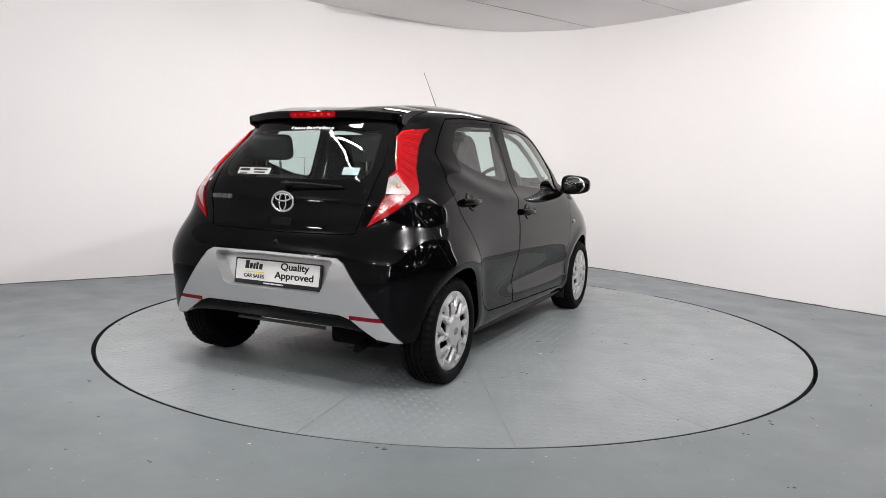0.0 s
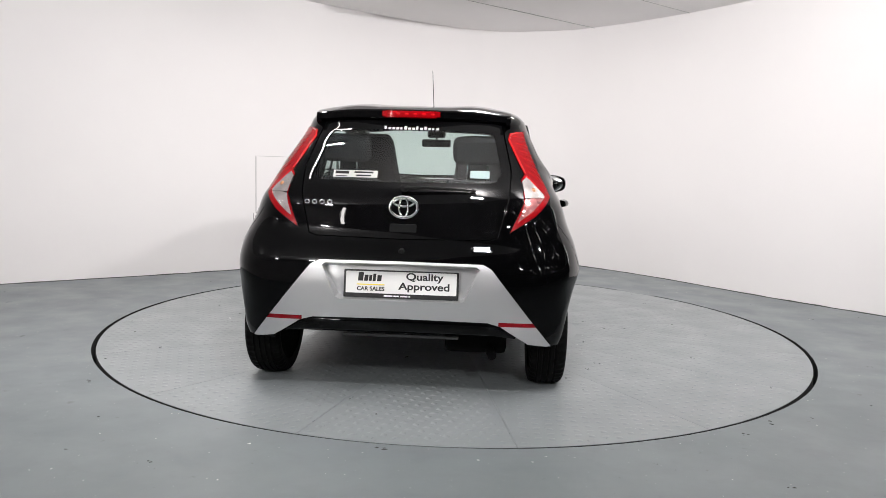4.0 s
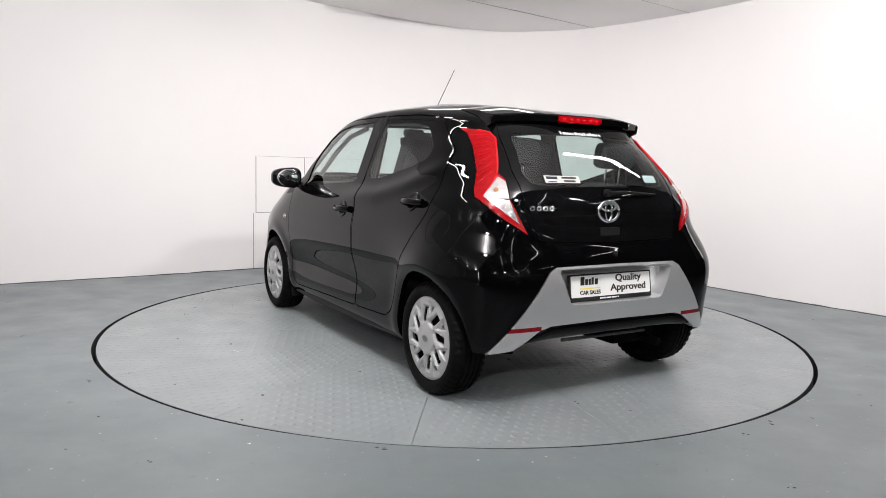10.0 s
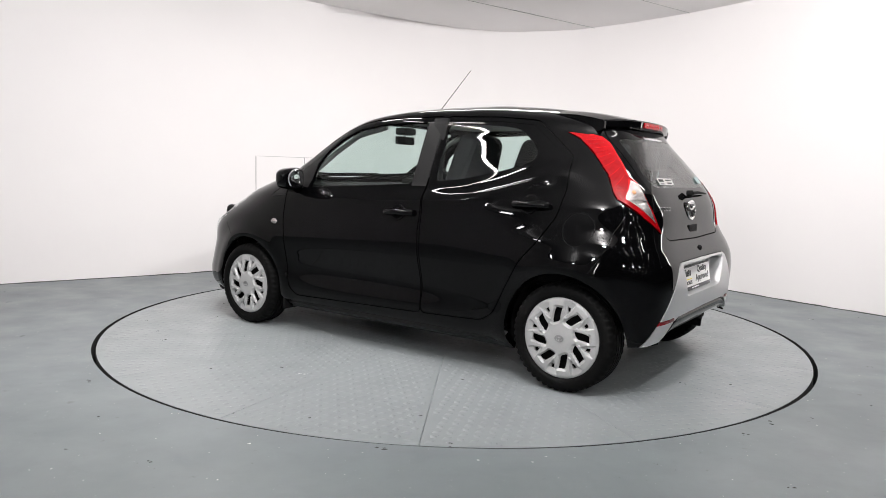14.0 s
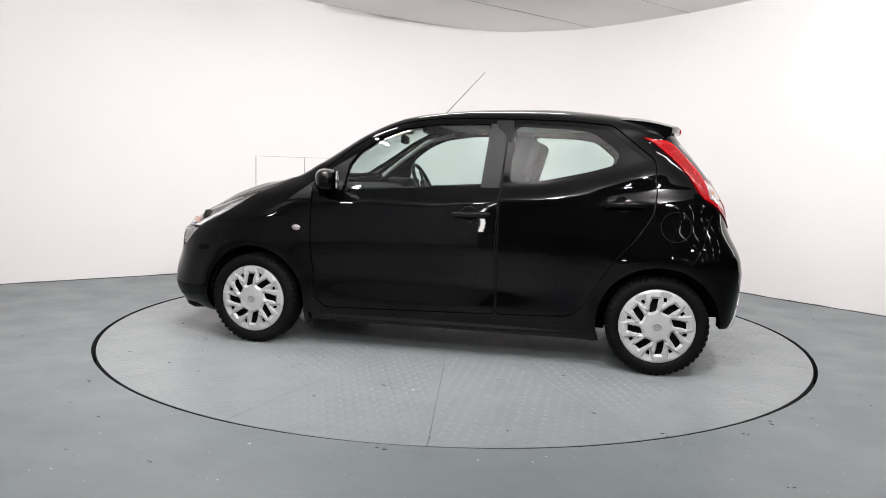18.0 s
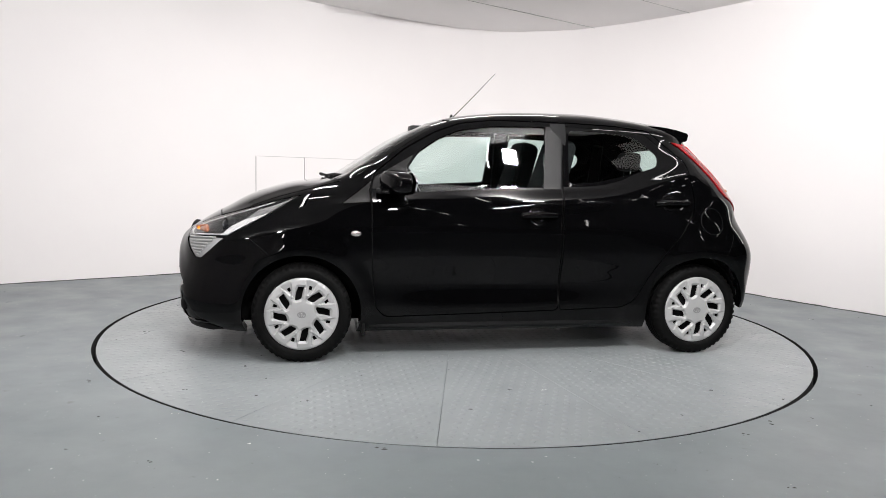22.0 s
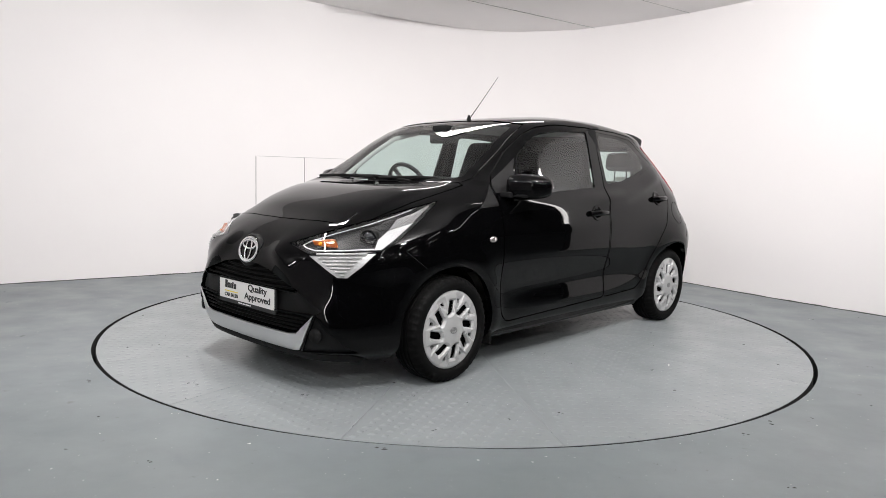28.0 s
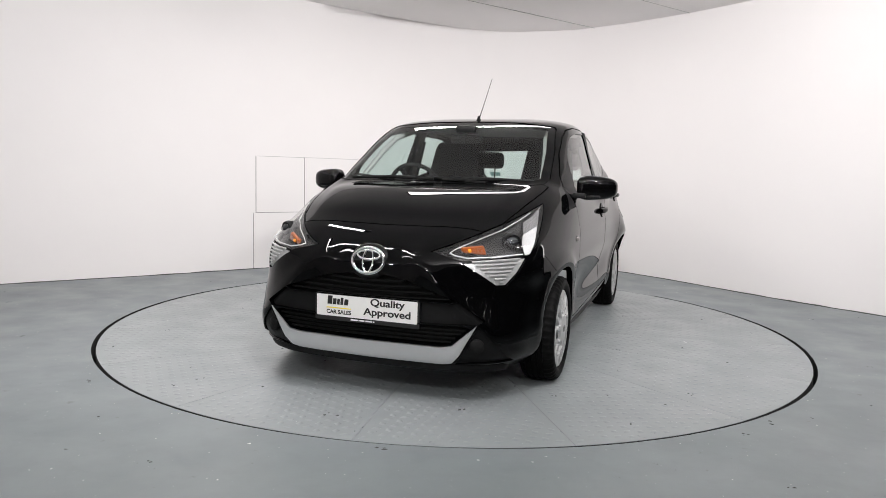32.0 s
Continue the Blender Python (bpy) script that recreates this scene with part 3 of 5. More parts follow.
def smooth_table(*pairs):
    """A monotone cubic through (place, value) pairs."""
    px = np.array(pairs[0::2], float)
    py = np.array(pairs[1::2], float)
    h, d = np.diff(px), np.diff(py) / np.diff(px)
    m = np.zeros(len(px))
    m[0], m[-1] = d[0], d[-1]
    for i in range(1, len(px) - 1):
        if d[i - 1] * d[i] > 0:
            w1, w2 = 2 * h[i] + h[i - 1], h[i] + 2 * h[i - 1]
            m[i] = (w1 + w2) / (w1 / d[i - 1] + w2 / d[i])

    def at(v):
        v = np.clip(np.asarray(v, float), px[0], px[-1])
        i = np.clip(np.searchsorted(px, v, side="right") - 1, 0, len(px) - 2)
        s = (v - px[i]) / h[i]
        return (py[i] * (1 + 2 * s) * (1 - s) ** 2 + h[i] * m[i] * s * (1 - s) ** 2
                + py[i + 1] * s * s * (3 - 2 * s) + h[i] * m[i + 1] * s * s * (s - 1))
    return at


# the car's shell as a stack of rounded plan outlines: nose, tail, half width and corner sharpness by height
NOSE = smooth_table(.15, 1.76, .18, 1.82, .22, 1.845, .30, 1.86, .42, 1.868, .55, 1.866, .64, 1.848, .70, 1.80, .76, 1.715, .82, 1.60,
                    .88, 1.49, .93, 1.355, .96, 1.245, .98, 1.135, 1.0, 1.03, 1.073, .90, 1.178, .745, 1.275, .59, 1.352, .42, 1.385, .29, 1.405, .14, 1.42, -.10)
TAIL = smooth_table(.15, -1.52, .25, -1.598, .36, -1.612, .53, -1.622, .62, -1.612, .68, -1.59, .74, -1.56, .80, -1.54, .89, -1.525,
                    .98, -1.49, 1.12, -1.42, 1.25, -1.345, 1.34, -1.28, 1.38, -1.25, 1.405, -1.21, 1.415, -1.1, 1.42, -.85)
HALF = smooth_table(.15, .69, .22, .755, .30, .772, .40, .775, .50, .785, .62, .80, .72, .80, .80, .79, .88, .775, .93, .757, .98, .735,
                    1.05, .715, 1.15, .685, 1.25, .655, 1.32, .63, 1.36, .60, 1.385, .56, 1.40, .50, 1.41, .42, 1.416, .30, 1.42, .0)
SHARP_F = smooth_table(.15, 4.6, .25, 5.2, .40, 4.6, .55, 3.9, .66, 3.75, .75, 3.5, .9, 3.2, .97, 3.8, 1.02, 5.0, 1.1, 5.5, 1.35, 5.0, 1.42, 3.0)
SHARP_R = smooth_table(.15, 6.0, .27, 7.0, .35, 7.2, .5, 8.0, .7, 7.0, .85, 5.8, .95, 6.0, 1.1, 5.0, 1.2, 4.2, 1.306, 3.5, 1.36, 3.8, 1.42, 3.0)
MID_F = smooth_table(.17, .60, .90, .50, 1.0, .10, 1.3, -.20, 1.42, -.45)
MID_R = smooth_table(.17, -.60, .90, -.55, 1.0, -.40, 1.42, -.50)
ROOF = smooth_table(-1.40, 1.333, -1.2, 1.358, -1.0, 1.391, -.8, 1.415, -.5, 1.434, -.2, 1.436, .2, 1.427, .5, 1.42)
BELT = .98


def eased(v):
    v = np.clip(v, 0, 1)
    return v * v * (3 - 2 * v)


def shell_ring(zl, n_rear, n_side, n_front):
    """The left half of one outline, from the tail's centre to the nose's."""
    nose, tail, half = float(NOSE(zl)), float(TAIL(zl)), float(HALF(zl))
    mf, mr = min(float(MID_F(zl)), nose - .02), max(float(MID_R(zl)), tail + .02)
    phi = np.linspace(0, 1, 700) ** 2 * math.pi / 2

    def corner(a, n, count):
        phi2 = np.concatenate([phi, math.pi / 2 - phi[::-1]])
        phi2.sort()
        cx, cy = a * np.cos(phi2).clip(0) ** (2 / n), half * np.sin(phi2).clip(0) ** (2 / n)
        s = np.concatenate([[0], np.cumsum(np.hypot(np.diff(cx), np.diff(cy)))])
        want = np.linspace(0, s[-1], count)
        return np.interp(want, s, cx), np.interp(want, s, cy)
    rx, ry = corner(mr - tail, float(SHARP_R(zl)), n_rear)
    fx, fy = corner(nose - mf, float(SHARP_F(zl)), n_front)
    sx = np.linspace(mr, mf, n_side + 2)[1:-1]
    x = np.concatenate([mr - rx, sx, mf + fx[::-1]])
    y = np.concatenate([ry, np.full(n_side, half), fy[::-1]])
    z = np.full(len(x), zl)
    if zl > BELT:
        z = BELT + (zl - BELT) * (ROOF(x) - BELT) / (1.42 - BELT)
    # hips over the rear wheels, flared arches, hollow lower doors, twin roof bulges
    side = np.clip(y / .5, 0, 1) ** 2
    swell = .042 * np.exp(-((x + 1.25) / .36) ** 2 - ((z - .63) / .15) ** 2)
    swell = swell + .030 * np.exp(-((x + 1.45) / .24) ** 2 - ((z - .34) / .15) ** 2)
    for wx in (1.17, -1.17):
        r = np.hypot(x - wx, z - .27)
        swell = swell + .011 * np.exp(-((r - .35) / .05) ** 2)
    swell = swell - .020 * np.exp(-((z - .43) / .10) ** 2 - ((x - .1) / .62) ** 4)
    belt = np.interp(-x, [-.6, .1, .3, .52, .80, 1.085, 1.3], [.90, .945, .958, .972, 1.030, 1.115, 1.16])
    swell = swell + .016 * np.exp(-((z - belt + .048) / .045) ** 2) * eased((-x + .1) / .5) * eased((x + 1.26) / .25)
    y = y + side * swell
    # the cabin narrows towards the tail, and the wings rise into the windscreen pillars
    y = y * (1 - .066 * eased((z - .90) / .42) * np.exp(-((x + .74) / .40) ** 2))
    z = z + .020 * np.exp(-((x - .93) / .13) ** 2 - ((y - .60) / .07) ** 2) * np.clip((zl - .85) / .08, 0, 1)
    if zl > 1.36:
        z = z + .012 * np.exp(-((y - .30) / .12) ** 2) * np.clip((zl - 1.36) / .04, 0, 1) * np.clip((-x + .1) / .6, 0, 1)
    # convex arms that run from beside the badge down to the lower corners
    ax, az = .24, .665
    bx, bz = .60, .330
    k = np.clip(((y - ax) * (bx - ax) + (z - az) * (bz - az)) / ((bx - ax) ** 2 + (bz - az) ** 2), 0, 1)
    away = np.hypot(y - ax - k * (bx - ax), z - az - k * (bz - az))
    x = x + .016 * np.exp(-(away / .050) ** 2) * np.clip((x - 1.35) / .2, 0, 1)
    ridge = np.clip((.60 - .16 * (x - 1.0) - y) / .07, 0, 1)
    z = z + .007 * ridge * ridge * (3 - 2 * ridge) * np.clip((x - 1.08) / .15, 0, 1) * np.clip((1.78 - x) / .25, 0, 1) * np.clip((zl - .66) / .10, 0, 1)
    return np.stack([x, y, z], -1)


def shell_grid(n_rear=56, n_side=34, n_front=62):
    levels = np.concatenate([np.linspace(.15, .30, 9)[:-1], np.linspace(.30, 1.34, 76)[:-1], np.linspace(1.34, 1.40, 10)[:-1],
                             1.42 - .02 * np.linspace(1, 0, 12) ** 2])
    grid = np.array([shell_ring(float(z), n_rear, n_side, n_front) for z in levels])
    du, dv = np.gradient(grid, axis=1), np.gradient(grid, axis=0)
    n = np.cross(dv, du)
    n /= np.linalg.norm(n, axis=-1, keepdims=True) + 1e-12
    n[:, 0, 1] = n[:, -1, 1] = 0
    n[-1] = (0, 0, 1)
    n /= np.linalg.norm(n, axis=-1, keepdims=True) + 1e-12
    return grid, n


# ---- the car ----
car = tagged(new("hatchback_car"), "small glossy black five-door hatchback on the turntable", "car")
grid, gnor = shell_grid()
shell = []
for i in range(grid.shape[0] - 1):
    for j in range(grid.shape[1] - 1):
        q = [(i, j), (i + 1, j), (i + 1, j + 1), (i, j + 1)]
        f = [tuple(map(float, grid[a])) + tuple(map(float, gnor[a])) for a in q]
        f = [v for k, v in enumerate(f) if k == 0 or (v[0] - f[k - 1][0]) ** 2 + (v[1] - f[k - 1][1]) ** 2 + (v[2] - f[k - 1][2]) ** 2 > 1e-12]
        if len(f) > 2:
            shell.append(f)

SIDE, FRONT, REAR, TOP = (0, 1, 0), (1, 0, 0), (-1, 0, 0), (0, 0, 1)
CORNER_F, CORNER_R = (0.82, 0.57, 0.12), (-0.74, 0.67, 0.1)


def yz(x, *v):
    return [(x, v[i], v[i + 1]) for i in range(0, len(v), 2)]


def xy(z, *v):
    return [(v[i], v[i + 1], z) for i in range(0, len(v), 2)]


def as_side(flat):
    return [(x, 0.75, z) for x, z in flat]


WHEEL_Z, ARCH = 0.268, 0.322
for wx in (1.17, -1.17):
    _, shell = cut(shell, as_side([(wx + ARCH * math.cos(t), WHEEL_Z + ARCH * math.sin(t)) for t in np.linspace(0, 2 * math.pi, 49)[:-1]]), SIDE, -0.5, lambda q: q[1] > 0.3)

_, shell = cut(shell, [(-1.0, 0, 0.1), (-1.0, 0, 0.268), (-2, 0, 0.268), (-2, 0, 0.1)], (0, 1, 0), -2.0)

_, shell = cut(shell, yz(-1, -0.01, 0.1, 0.60, 0.1, 0.585, 0.286, 0.46, 0.360, 0.40, 0.376, -0.01, 0.380), REAR, 0.0, lambda q: q[0] < -1.3)

seals = []


def take(outline, view, gap=0.0, facing=0.05, where=None):
    """Takes a panel out of the shell and leaves a sunken seam of the given width round it."""
    global shell, seals
    if not gap:
        got, shell = cut(shell, outline, view, facing, where)
        return got
    d = Vector(view).normalized()
    up = Vector((1, 0, 0)) if abs(d.z) > 0.9 else Vector((0, 0, 1))
    fa = up.cross(d).normalized()
    fb = d.cross(fa)
    flat = [(Vector(q).dot(fa), Vector(q).dot(fb)) for q in outline]
    back = Vector(outline[0]).dot(d)
    grow = [tuple(fa * a + fb * b + d * back) for a, b in inset(flat, -gap / 2)]
    less = [tuple(fa * a + fb * b + d * back) for a, b in inset(flat, gap / 2)]
    got, shell = cut(shell, grow, view, facing, where)
    got, seam = cut(got, less, view, facing, where)
    seals += seam
    return got


# glass and doors of the left flank
front_glass_line = rounded(flat_pairs(0.615, 0.938, 0.590, 1.085, 0.535, 1.165, 0.42, 1.245, 0.295, 1.297, 0.10, 1.326, -0.222, 1.334, -0.190, 0.985), 0.02, 3)
rear_glass_line = rounded(flat_pairs(-0.335, 1.343, -0.67, 1.332, -0.87, 1.312, -1.085, 1.150, -0.80, 1.062, -0.52, 1.003, -0.285, 0.986), 0.012, 3)
front_door_line = rounded(flat_pairs(0.80, 0.95, 0.775, 1.045, 0.60, 1.185, 0.43, 1.283, 0.29, 1.335, 0.10, 1.360, -0.325, 1.364, -0.298, 0.975, -0.287, 0.71,
                                     -0.296, 0.272, 0.715, 0.244, 0.772, 0.30, 0.79, 0.50, 0.796, 0.70), 0.03, 3)
rear_door_line = rounded(flat_pairs(-0.303, 0.975, -0.33, 1.364, -0.67, 1.356, -0.895, 1.335, -1.125, 1.150, -1.138, 0.98, -1.122, 0.86, -1.03, 0.72, -0.945, 0.63,
                                    -0.845, 0.47, -0.775, 0.335, -0.70, 0.288, -0.301, 0.272), 0.03, 3)
on_side = lambda q: q[1] > 0.35
door_front = take(as_side(front_door_line), SIDE, 0.007, 0.1, on_side)
door_rear = take(as_side(rear_door_line), SIDE, 0.007, 0.1, on_side)
wing_trim = take(as_side([(0.958, 0.872), (0.807, 0.884), (0.812, 0.950), (0.796, 1.000), (0.835, 0.967), (0.899, 0.917)]), SIDE, 0.004, 0.02, on_side)
glass_front, door_front = cut(door_front, as_side(front_glass_line), SIDE)
glass_rear, door_rear = cut(door_rear, as_side(rear_glass_line), SIDE)
pillar_b, door_front = cut(door_front, side_line(-0.224, 1.335, -0.335, 1.338, -0.292, 0.975, -0.188, 0.975), SIDE)
sail, door_front = cut(door_front, side_line(0.622, 0.935, 0.600, 1.085, 0.560, 1.148, 0.775, 1.020, 0.800, 0.955), SIDE)
rear_clear, rear_frit = cut(glass_rear, as_side(rounded(flat_pairs(-0.365, 1.322, -0.66, 1.312, -0.80, 1.292, -0.935, 1.185, -0.92, 1.12, -0.78, 1.078, -0.52, 1.020, -0.345, 1.005), 0.04, 4)), SIDE)

# windscreen, bonnet and cowl
screen = take(yz(1, -0.01, 1.006, 0.30, 1.004, 0.555, 0.998, 0.612, 1.003, 0.628, 1.03, 0.596, 1.20, 0.553, 1.333, 0.535, 1.352, 0.30, 1.377, -0.01, 1.386), FRONT, 0.006, 0.1)
screen_clear, screen_frit = cut(screen, yz(1, -0.01, 1.03, 0.30, 1.028, 0.55, 1.020, 0.585, 1.035, 0.556, 1.20, 0.518, 1.322, 0.50, 1.334, 0.30, 1.352, -0.01, 1.358), FRONT)
cowl = take(xy(1, 0.80, -0.01, 1.055, -0.01, 1.03, 0.30, 0.965, 0.60, 0.80, 0.615), TOP, 0.0, 0.05, lambda q: q[0] > 0.84 and q[2] > 0.93)
headlight_line = [(1.80, .292, .698), (1.724, .40, .742), (1.497, .558, .822), (1.17, .656, .908), (1.30, .69, .835), (1.487, .706, .722), (1.572, .688, .682), (1.80, .435, .660)]
head = take(headlight_line, CORNER_F, 0.005, -0.05, lambda q: q[0] > 1.0)
fin = take([(1.803, .440, .655), (1.590, .684, .675), (1.655, .66, .61), (1.715, .622, .556), (1.745, .585, .556)], CORNER_F, 0.004, -0.05, lambda q: q[0] > 1.0)
bonnet = take(xy(1, 1.655, -0.01, 1.648, 0.2, 1.615, 0.475, 1.50, 0.540, 1.365, 0.580, 1.20, 0.612, 1.05, 0.635, 0.965, 0.640, 1.035, 0.30, 1.06, -0.01), TOP, 0.006, 0.03, lambda q: q[2] > 0.7 and q[0] > 0.9)

# nose: grilles, middle bar, chin blade and lamp pods
upper_grille = take(yz(1, -0.01, 0.585, 0.10, 0.582, 0.20, 0.567, 0.435, 0.492, 0.40, 0.478, -0.01, 0.478), FRONT, 0.0, 0.1)
lower_grille = take(yz(1, -0.01, 0.368, 0.46, 0.378, 0.502, 0.368, 0.41, 0.288, 0.36, 0.281, -0.01, 0.276), FRONT, 0.0, 0.1)
middle_bar = take(yz(1, -0.01, 0.474, 0.405, 0.474, 0.44, 0.486, 0.56, 0.405, 0.525, 0.382, 0.46, 0.382, -0.01, 0.372), FRONT, 0.0, 0.1)
chin = take(yz(1, -0.01, 0.272, 0.36, 0.277, 0.415, 0.286, 0.527, 0.384, 0.45, 0.240, 0.412, 0.200, 0.37, 0.192, -0.01, 0.186), FRONT, 0.004, 0.05)
pod = take(yz(1, 0.534, 0.375, 0.456, 0.235, 0.425, 0.195, 0.66, 0.205, 0.615, 0.285), FRONT, 0.0, -0.05, lambda q: q[0] > 1.3)

# tail: lamps, window, gate, bumper insert
LAMP_R = (-0.895, 0.447, 0.005)
tail_line = [(-1.070, .572, 1.274), (-1.203, .484, 1.253), (-1.241, .475, 1.223), (-1.335, .525, 1.115), (-1.377, .555, 1.058), (-1.417, .537, 1.029), (-1.479, .554, .939), (-1.533, .490, .785),
             (-1.487, .608, .860), (-1.379, .678, .946), (-1.355, .667, .979), (-1.304, .621, 1.063), (-1.205, .579, 1.173), (-1.128, .562, 1.239)]
tail = take(tail_line, LAMP_R, 0.005, -0.25, lambda q: q[0] < -0.9)
tail_clear, tail_red = cut(tail, [(-1.387, .565, 1.043), (-1.422, .539, 1.018), (-1.475, .556, .937), (-1.517, .522, .829), (-1.403, .652, .952), (-1.40, .614, .990)], LAMP_R, -0.5)
tail_low, tail_clear = cut(tail_clear, [(-1.36, .66, .944), (-1.50, .50, .944), (-1.56, .48, .80), (-1.45, .66, .80)], LAMP_R, -0.5)
insert = take(yz(-1, -0.01, 0.648, 0.375, 0.645, 0.415, 0.625, 0.705, 0.262, 0.585, 0.281, 0.46, 0.362, 0.40, 0.378, -0.01, 0.382), REAR, 0.004, 0.02)
recess, insert = cut(insert, yz(-1, -0.01, 0.634, 0.345, 0.632, 0.36, 0.620, 0.295, 0.478, 0.275, 0.468, -0.01, 0.466), REAR)
reflect, insert = cut(insert, yz(-1, 0.452, 0.384, 0.628, 0.382, 0.640, 0.362, 0.452, 0.364), REAR)
gate = take(yz(-1, -0.01, 0.742, 0.40, 0.750, 0.437, 0.762, 0.485, 0.945, 0.492, 1.07, 0.455, 1.25, 0.445, 1.30, -0.01, 1.31), REAR, 0.006, 0.05)
rear_window, gate = cut(gate, yz(-1, -0.01, 1.262, 0.385, 1.250, 0.41, 1.235, 0.448, 1.06, 0.425, 1.018, 0.39, 1.008, -0.01, 1.004), REAR)

# the body that is left, with its seams
panel("body", shell + mirrored(shell), PAINT, car, "glossy black painted body shell", rim=0.035)
panel("shut_line", seals + mirrored(seals), RUBBER, car, sink=0.012, rim=0.004)


def both(name, faces, mat, parent_l, parent_r, label="", **k):
    return panel(name, faces, mat, parent_l, label, **k), panel(name, mirrored(faces), mat, parent_r, label, **k)


def whole(name, faces, mat, parent, label="", **k):
    return panel(name, faces + mirrored(faces), mat, parent, label, **k)


doors = both("front_door", door_front, PAINT, car, car, "glossy black front door", rim=0.02)
doors_r = both("rear_door", door_rear, PAINT, car, car, "glossy black rear door", rim=0.02)
for ob in both("door_window", glass_front, GLASS, *doors, "clear greenish door glass", sink=0.006, rim=0):
    ob.visible_shadow = False
for ob in both("rear_side_window", rear_clear, PRIVACY, *doors_r, "pop-out rear side glass", sink=0.002, rim=0):
    ob.visible_shadow = False
FRIT = simple("glass_border", (0.0022, 0.0022, 0.0024), 0.3, coat=1.0, spec=0.0, coat_ior=1.265)
both("window_border", rear_frit, FRIT, *doors_r, sink=0.002, rim=0.004)
both("pillar_trim", pillar_b, PILLAR, *doors, "dark grey satin pillar tape", sink=0.001, rim=0.006)
both("sail_panel", sail, PILLAR, *doors, sink=0.001, rim=0.006)
both("wing_trim", wing_trim, PILLAR, car, car, "satin grey trim triangle before the mirror", sink=0.001, rim=0.006)
ob = whole("windscreen", screen_clear, GLASS, car, "clear greenish windscreen", sink=0.004, rim=0)
ob.visible_shadow = False
whole("windscreen_border", screen_frit, FRIT, car, sink=0.003, rim=0.004)
whole("cowl", cowl, SATIN, car, "black plastic cowl grille", sink=0.012, rim=0.0)
whole("bonnet", bonnet, PAINT, car, "glossy black bonnet", rim=0.015)
whole("upper_grille", upper_grille, GRAIN, car, "black slatted upper grille", sink=0.05, rim=0)
whole("lower_grille", lower_grille, GRAIN, car, "black slatted lower grille", sink=0.05, rim=0)
whole("grille_bar", middle_bar, SATIN, car, "black bumper bar that carries the plate", sink=0.022, rim=0.025)
whole("chin_blade", chin, SILVER, car, "silver painted chin blade", sink=-0.004, rim=0.02)
both("lamp_pod", pod, SATIN, car, car, "satin black fog lamp pod", sink=0.012, rim=0.0)
insert_ob = whole("bumper_insert", insert, SILVER, car, "silver painted rear bumper insert", sink=-0.003, rim=0.078)
whole("plate_recess", recess, SILVER, insert_ob, sink=0.072, rim=0)
both("reflector", reflect, REFLECTOR, insert_ob, insert_ob, "dark red reflector strip", sink=-0.001, rim=0.008)
gate_ob = whole("tailgate", gate, FRIT, car, "glossy black tailgate", sink=0.002, rim=0.012)
ob = whole("rear_window", rear_window, PRIVACY, gate_ob, "clear rear window", sink=0.003, rim=0)
ob.visible_shadow = False
for ob, cl, lo in zip(both("tail_lamp", tail_red, LAMP_RED, car, car, "red boomerang tail lamp", sink=-0.006, rim=0.02), (tail_clear, mirrored(tail_clear)), (tail_low, mirrored(tail_low))):
    back = mirrored(tail) if cl is not tail_clear else tail
    s = 1 if cl is tail_clear else -1
    for line, r, mat, nm in (([(-1.387, .565, 1.043), (-1.400, .614, .990), (-1.404, .650, .953), (-1.455, .600, .898), (-1.517, .525, .829)], .0065, GUIDE_RED, "light_guide"), ([(-1.150, .520, 1.262), (-1.203, .486, 1.250), (-1.241, .478, 1.222), (-1.335, .528, 1.115), (-1.377, .557, 1.058)], .005, GUIDE_RED, "light_guide"), ([(-1.405, .650, .948), (-1.440, .610, .945), (-1.478, .558, .943)], .004, LAMP_DARK, "lens_joint")):
        part(nm, tube([(x - .003, s * (y + .002), z) for x, y, z in line], r, 8), mat, ob)
    part("indicator_bulb", moved(lathe([(.001, .008), (.008, .006), (.012, .001), (.013, -.006)], 18, "X"), Matrix.Translation((-1.431, s * .599, .981)) @ Matrix.Rotation(radians(180 - s * 35), 4, "Z")), AMBER_TINT, ob, "dull orange bulb behind the lens")
    panel("lamp_housing", back, DARK, ob, sink=0.03, rim=-0.030)
    inner, outer = (Vector((-1.215, .488, 1.240)), Vector((-1.362, .560, 1.072))), (Vector((-1.128, .566, 1.236)), Vector((-1.340, .662, .996)))
    for k in range(11):
        p0, p1 = inner[0].lerp(inner[1], k / 10), outer[0].lerp(outer[1], k / 10)
        row = [p0.lerp(p1, f) + Vector((-.004 - .010 * math.sin(math.pi * f), .004 + .008 * math.sin(math.pi * f), 0)) for f in (.10, .3, .5, .7, .82)]
        part("lens_rib", tube([(v.x, s * v.y, v.z) for v in row], .0013, 5), LAMP_RED if k % 2 else GUIDE_RED, ob)
    panel("clear_lens", cl, LAMP_CLEAR, ob, "clear indicator lens", sink=-0.005, rim=0.02)
    panel("reverse_lens", lo, LAMP_CLEAR if s > 0 else LENS_PINK, ob, "clear reversing lens", sink=-0.003, rim=0.02)
# headlamps: clear cover over a dark bowl
for side, (hf, ff) in zip((1, -1), ((head, fin), (mirrored(head), mirrored(fin)))):
    lamp = panel("headlight", hf, LAMP_DARK, car, "clear headlight with amber indicator", sink=0.030, rim=-0.027)
    cov = panel("lens_cover", hf, COVER, lamp, "clear plastic lens", sink=0.0, rim=0)
    cov.visible_shadow = False
    panel("lamp_fin", ff, HUBCAP, lamp, "ribbed silver fin below the headlight", sink=0.008, rim=0.012)


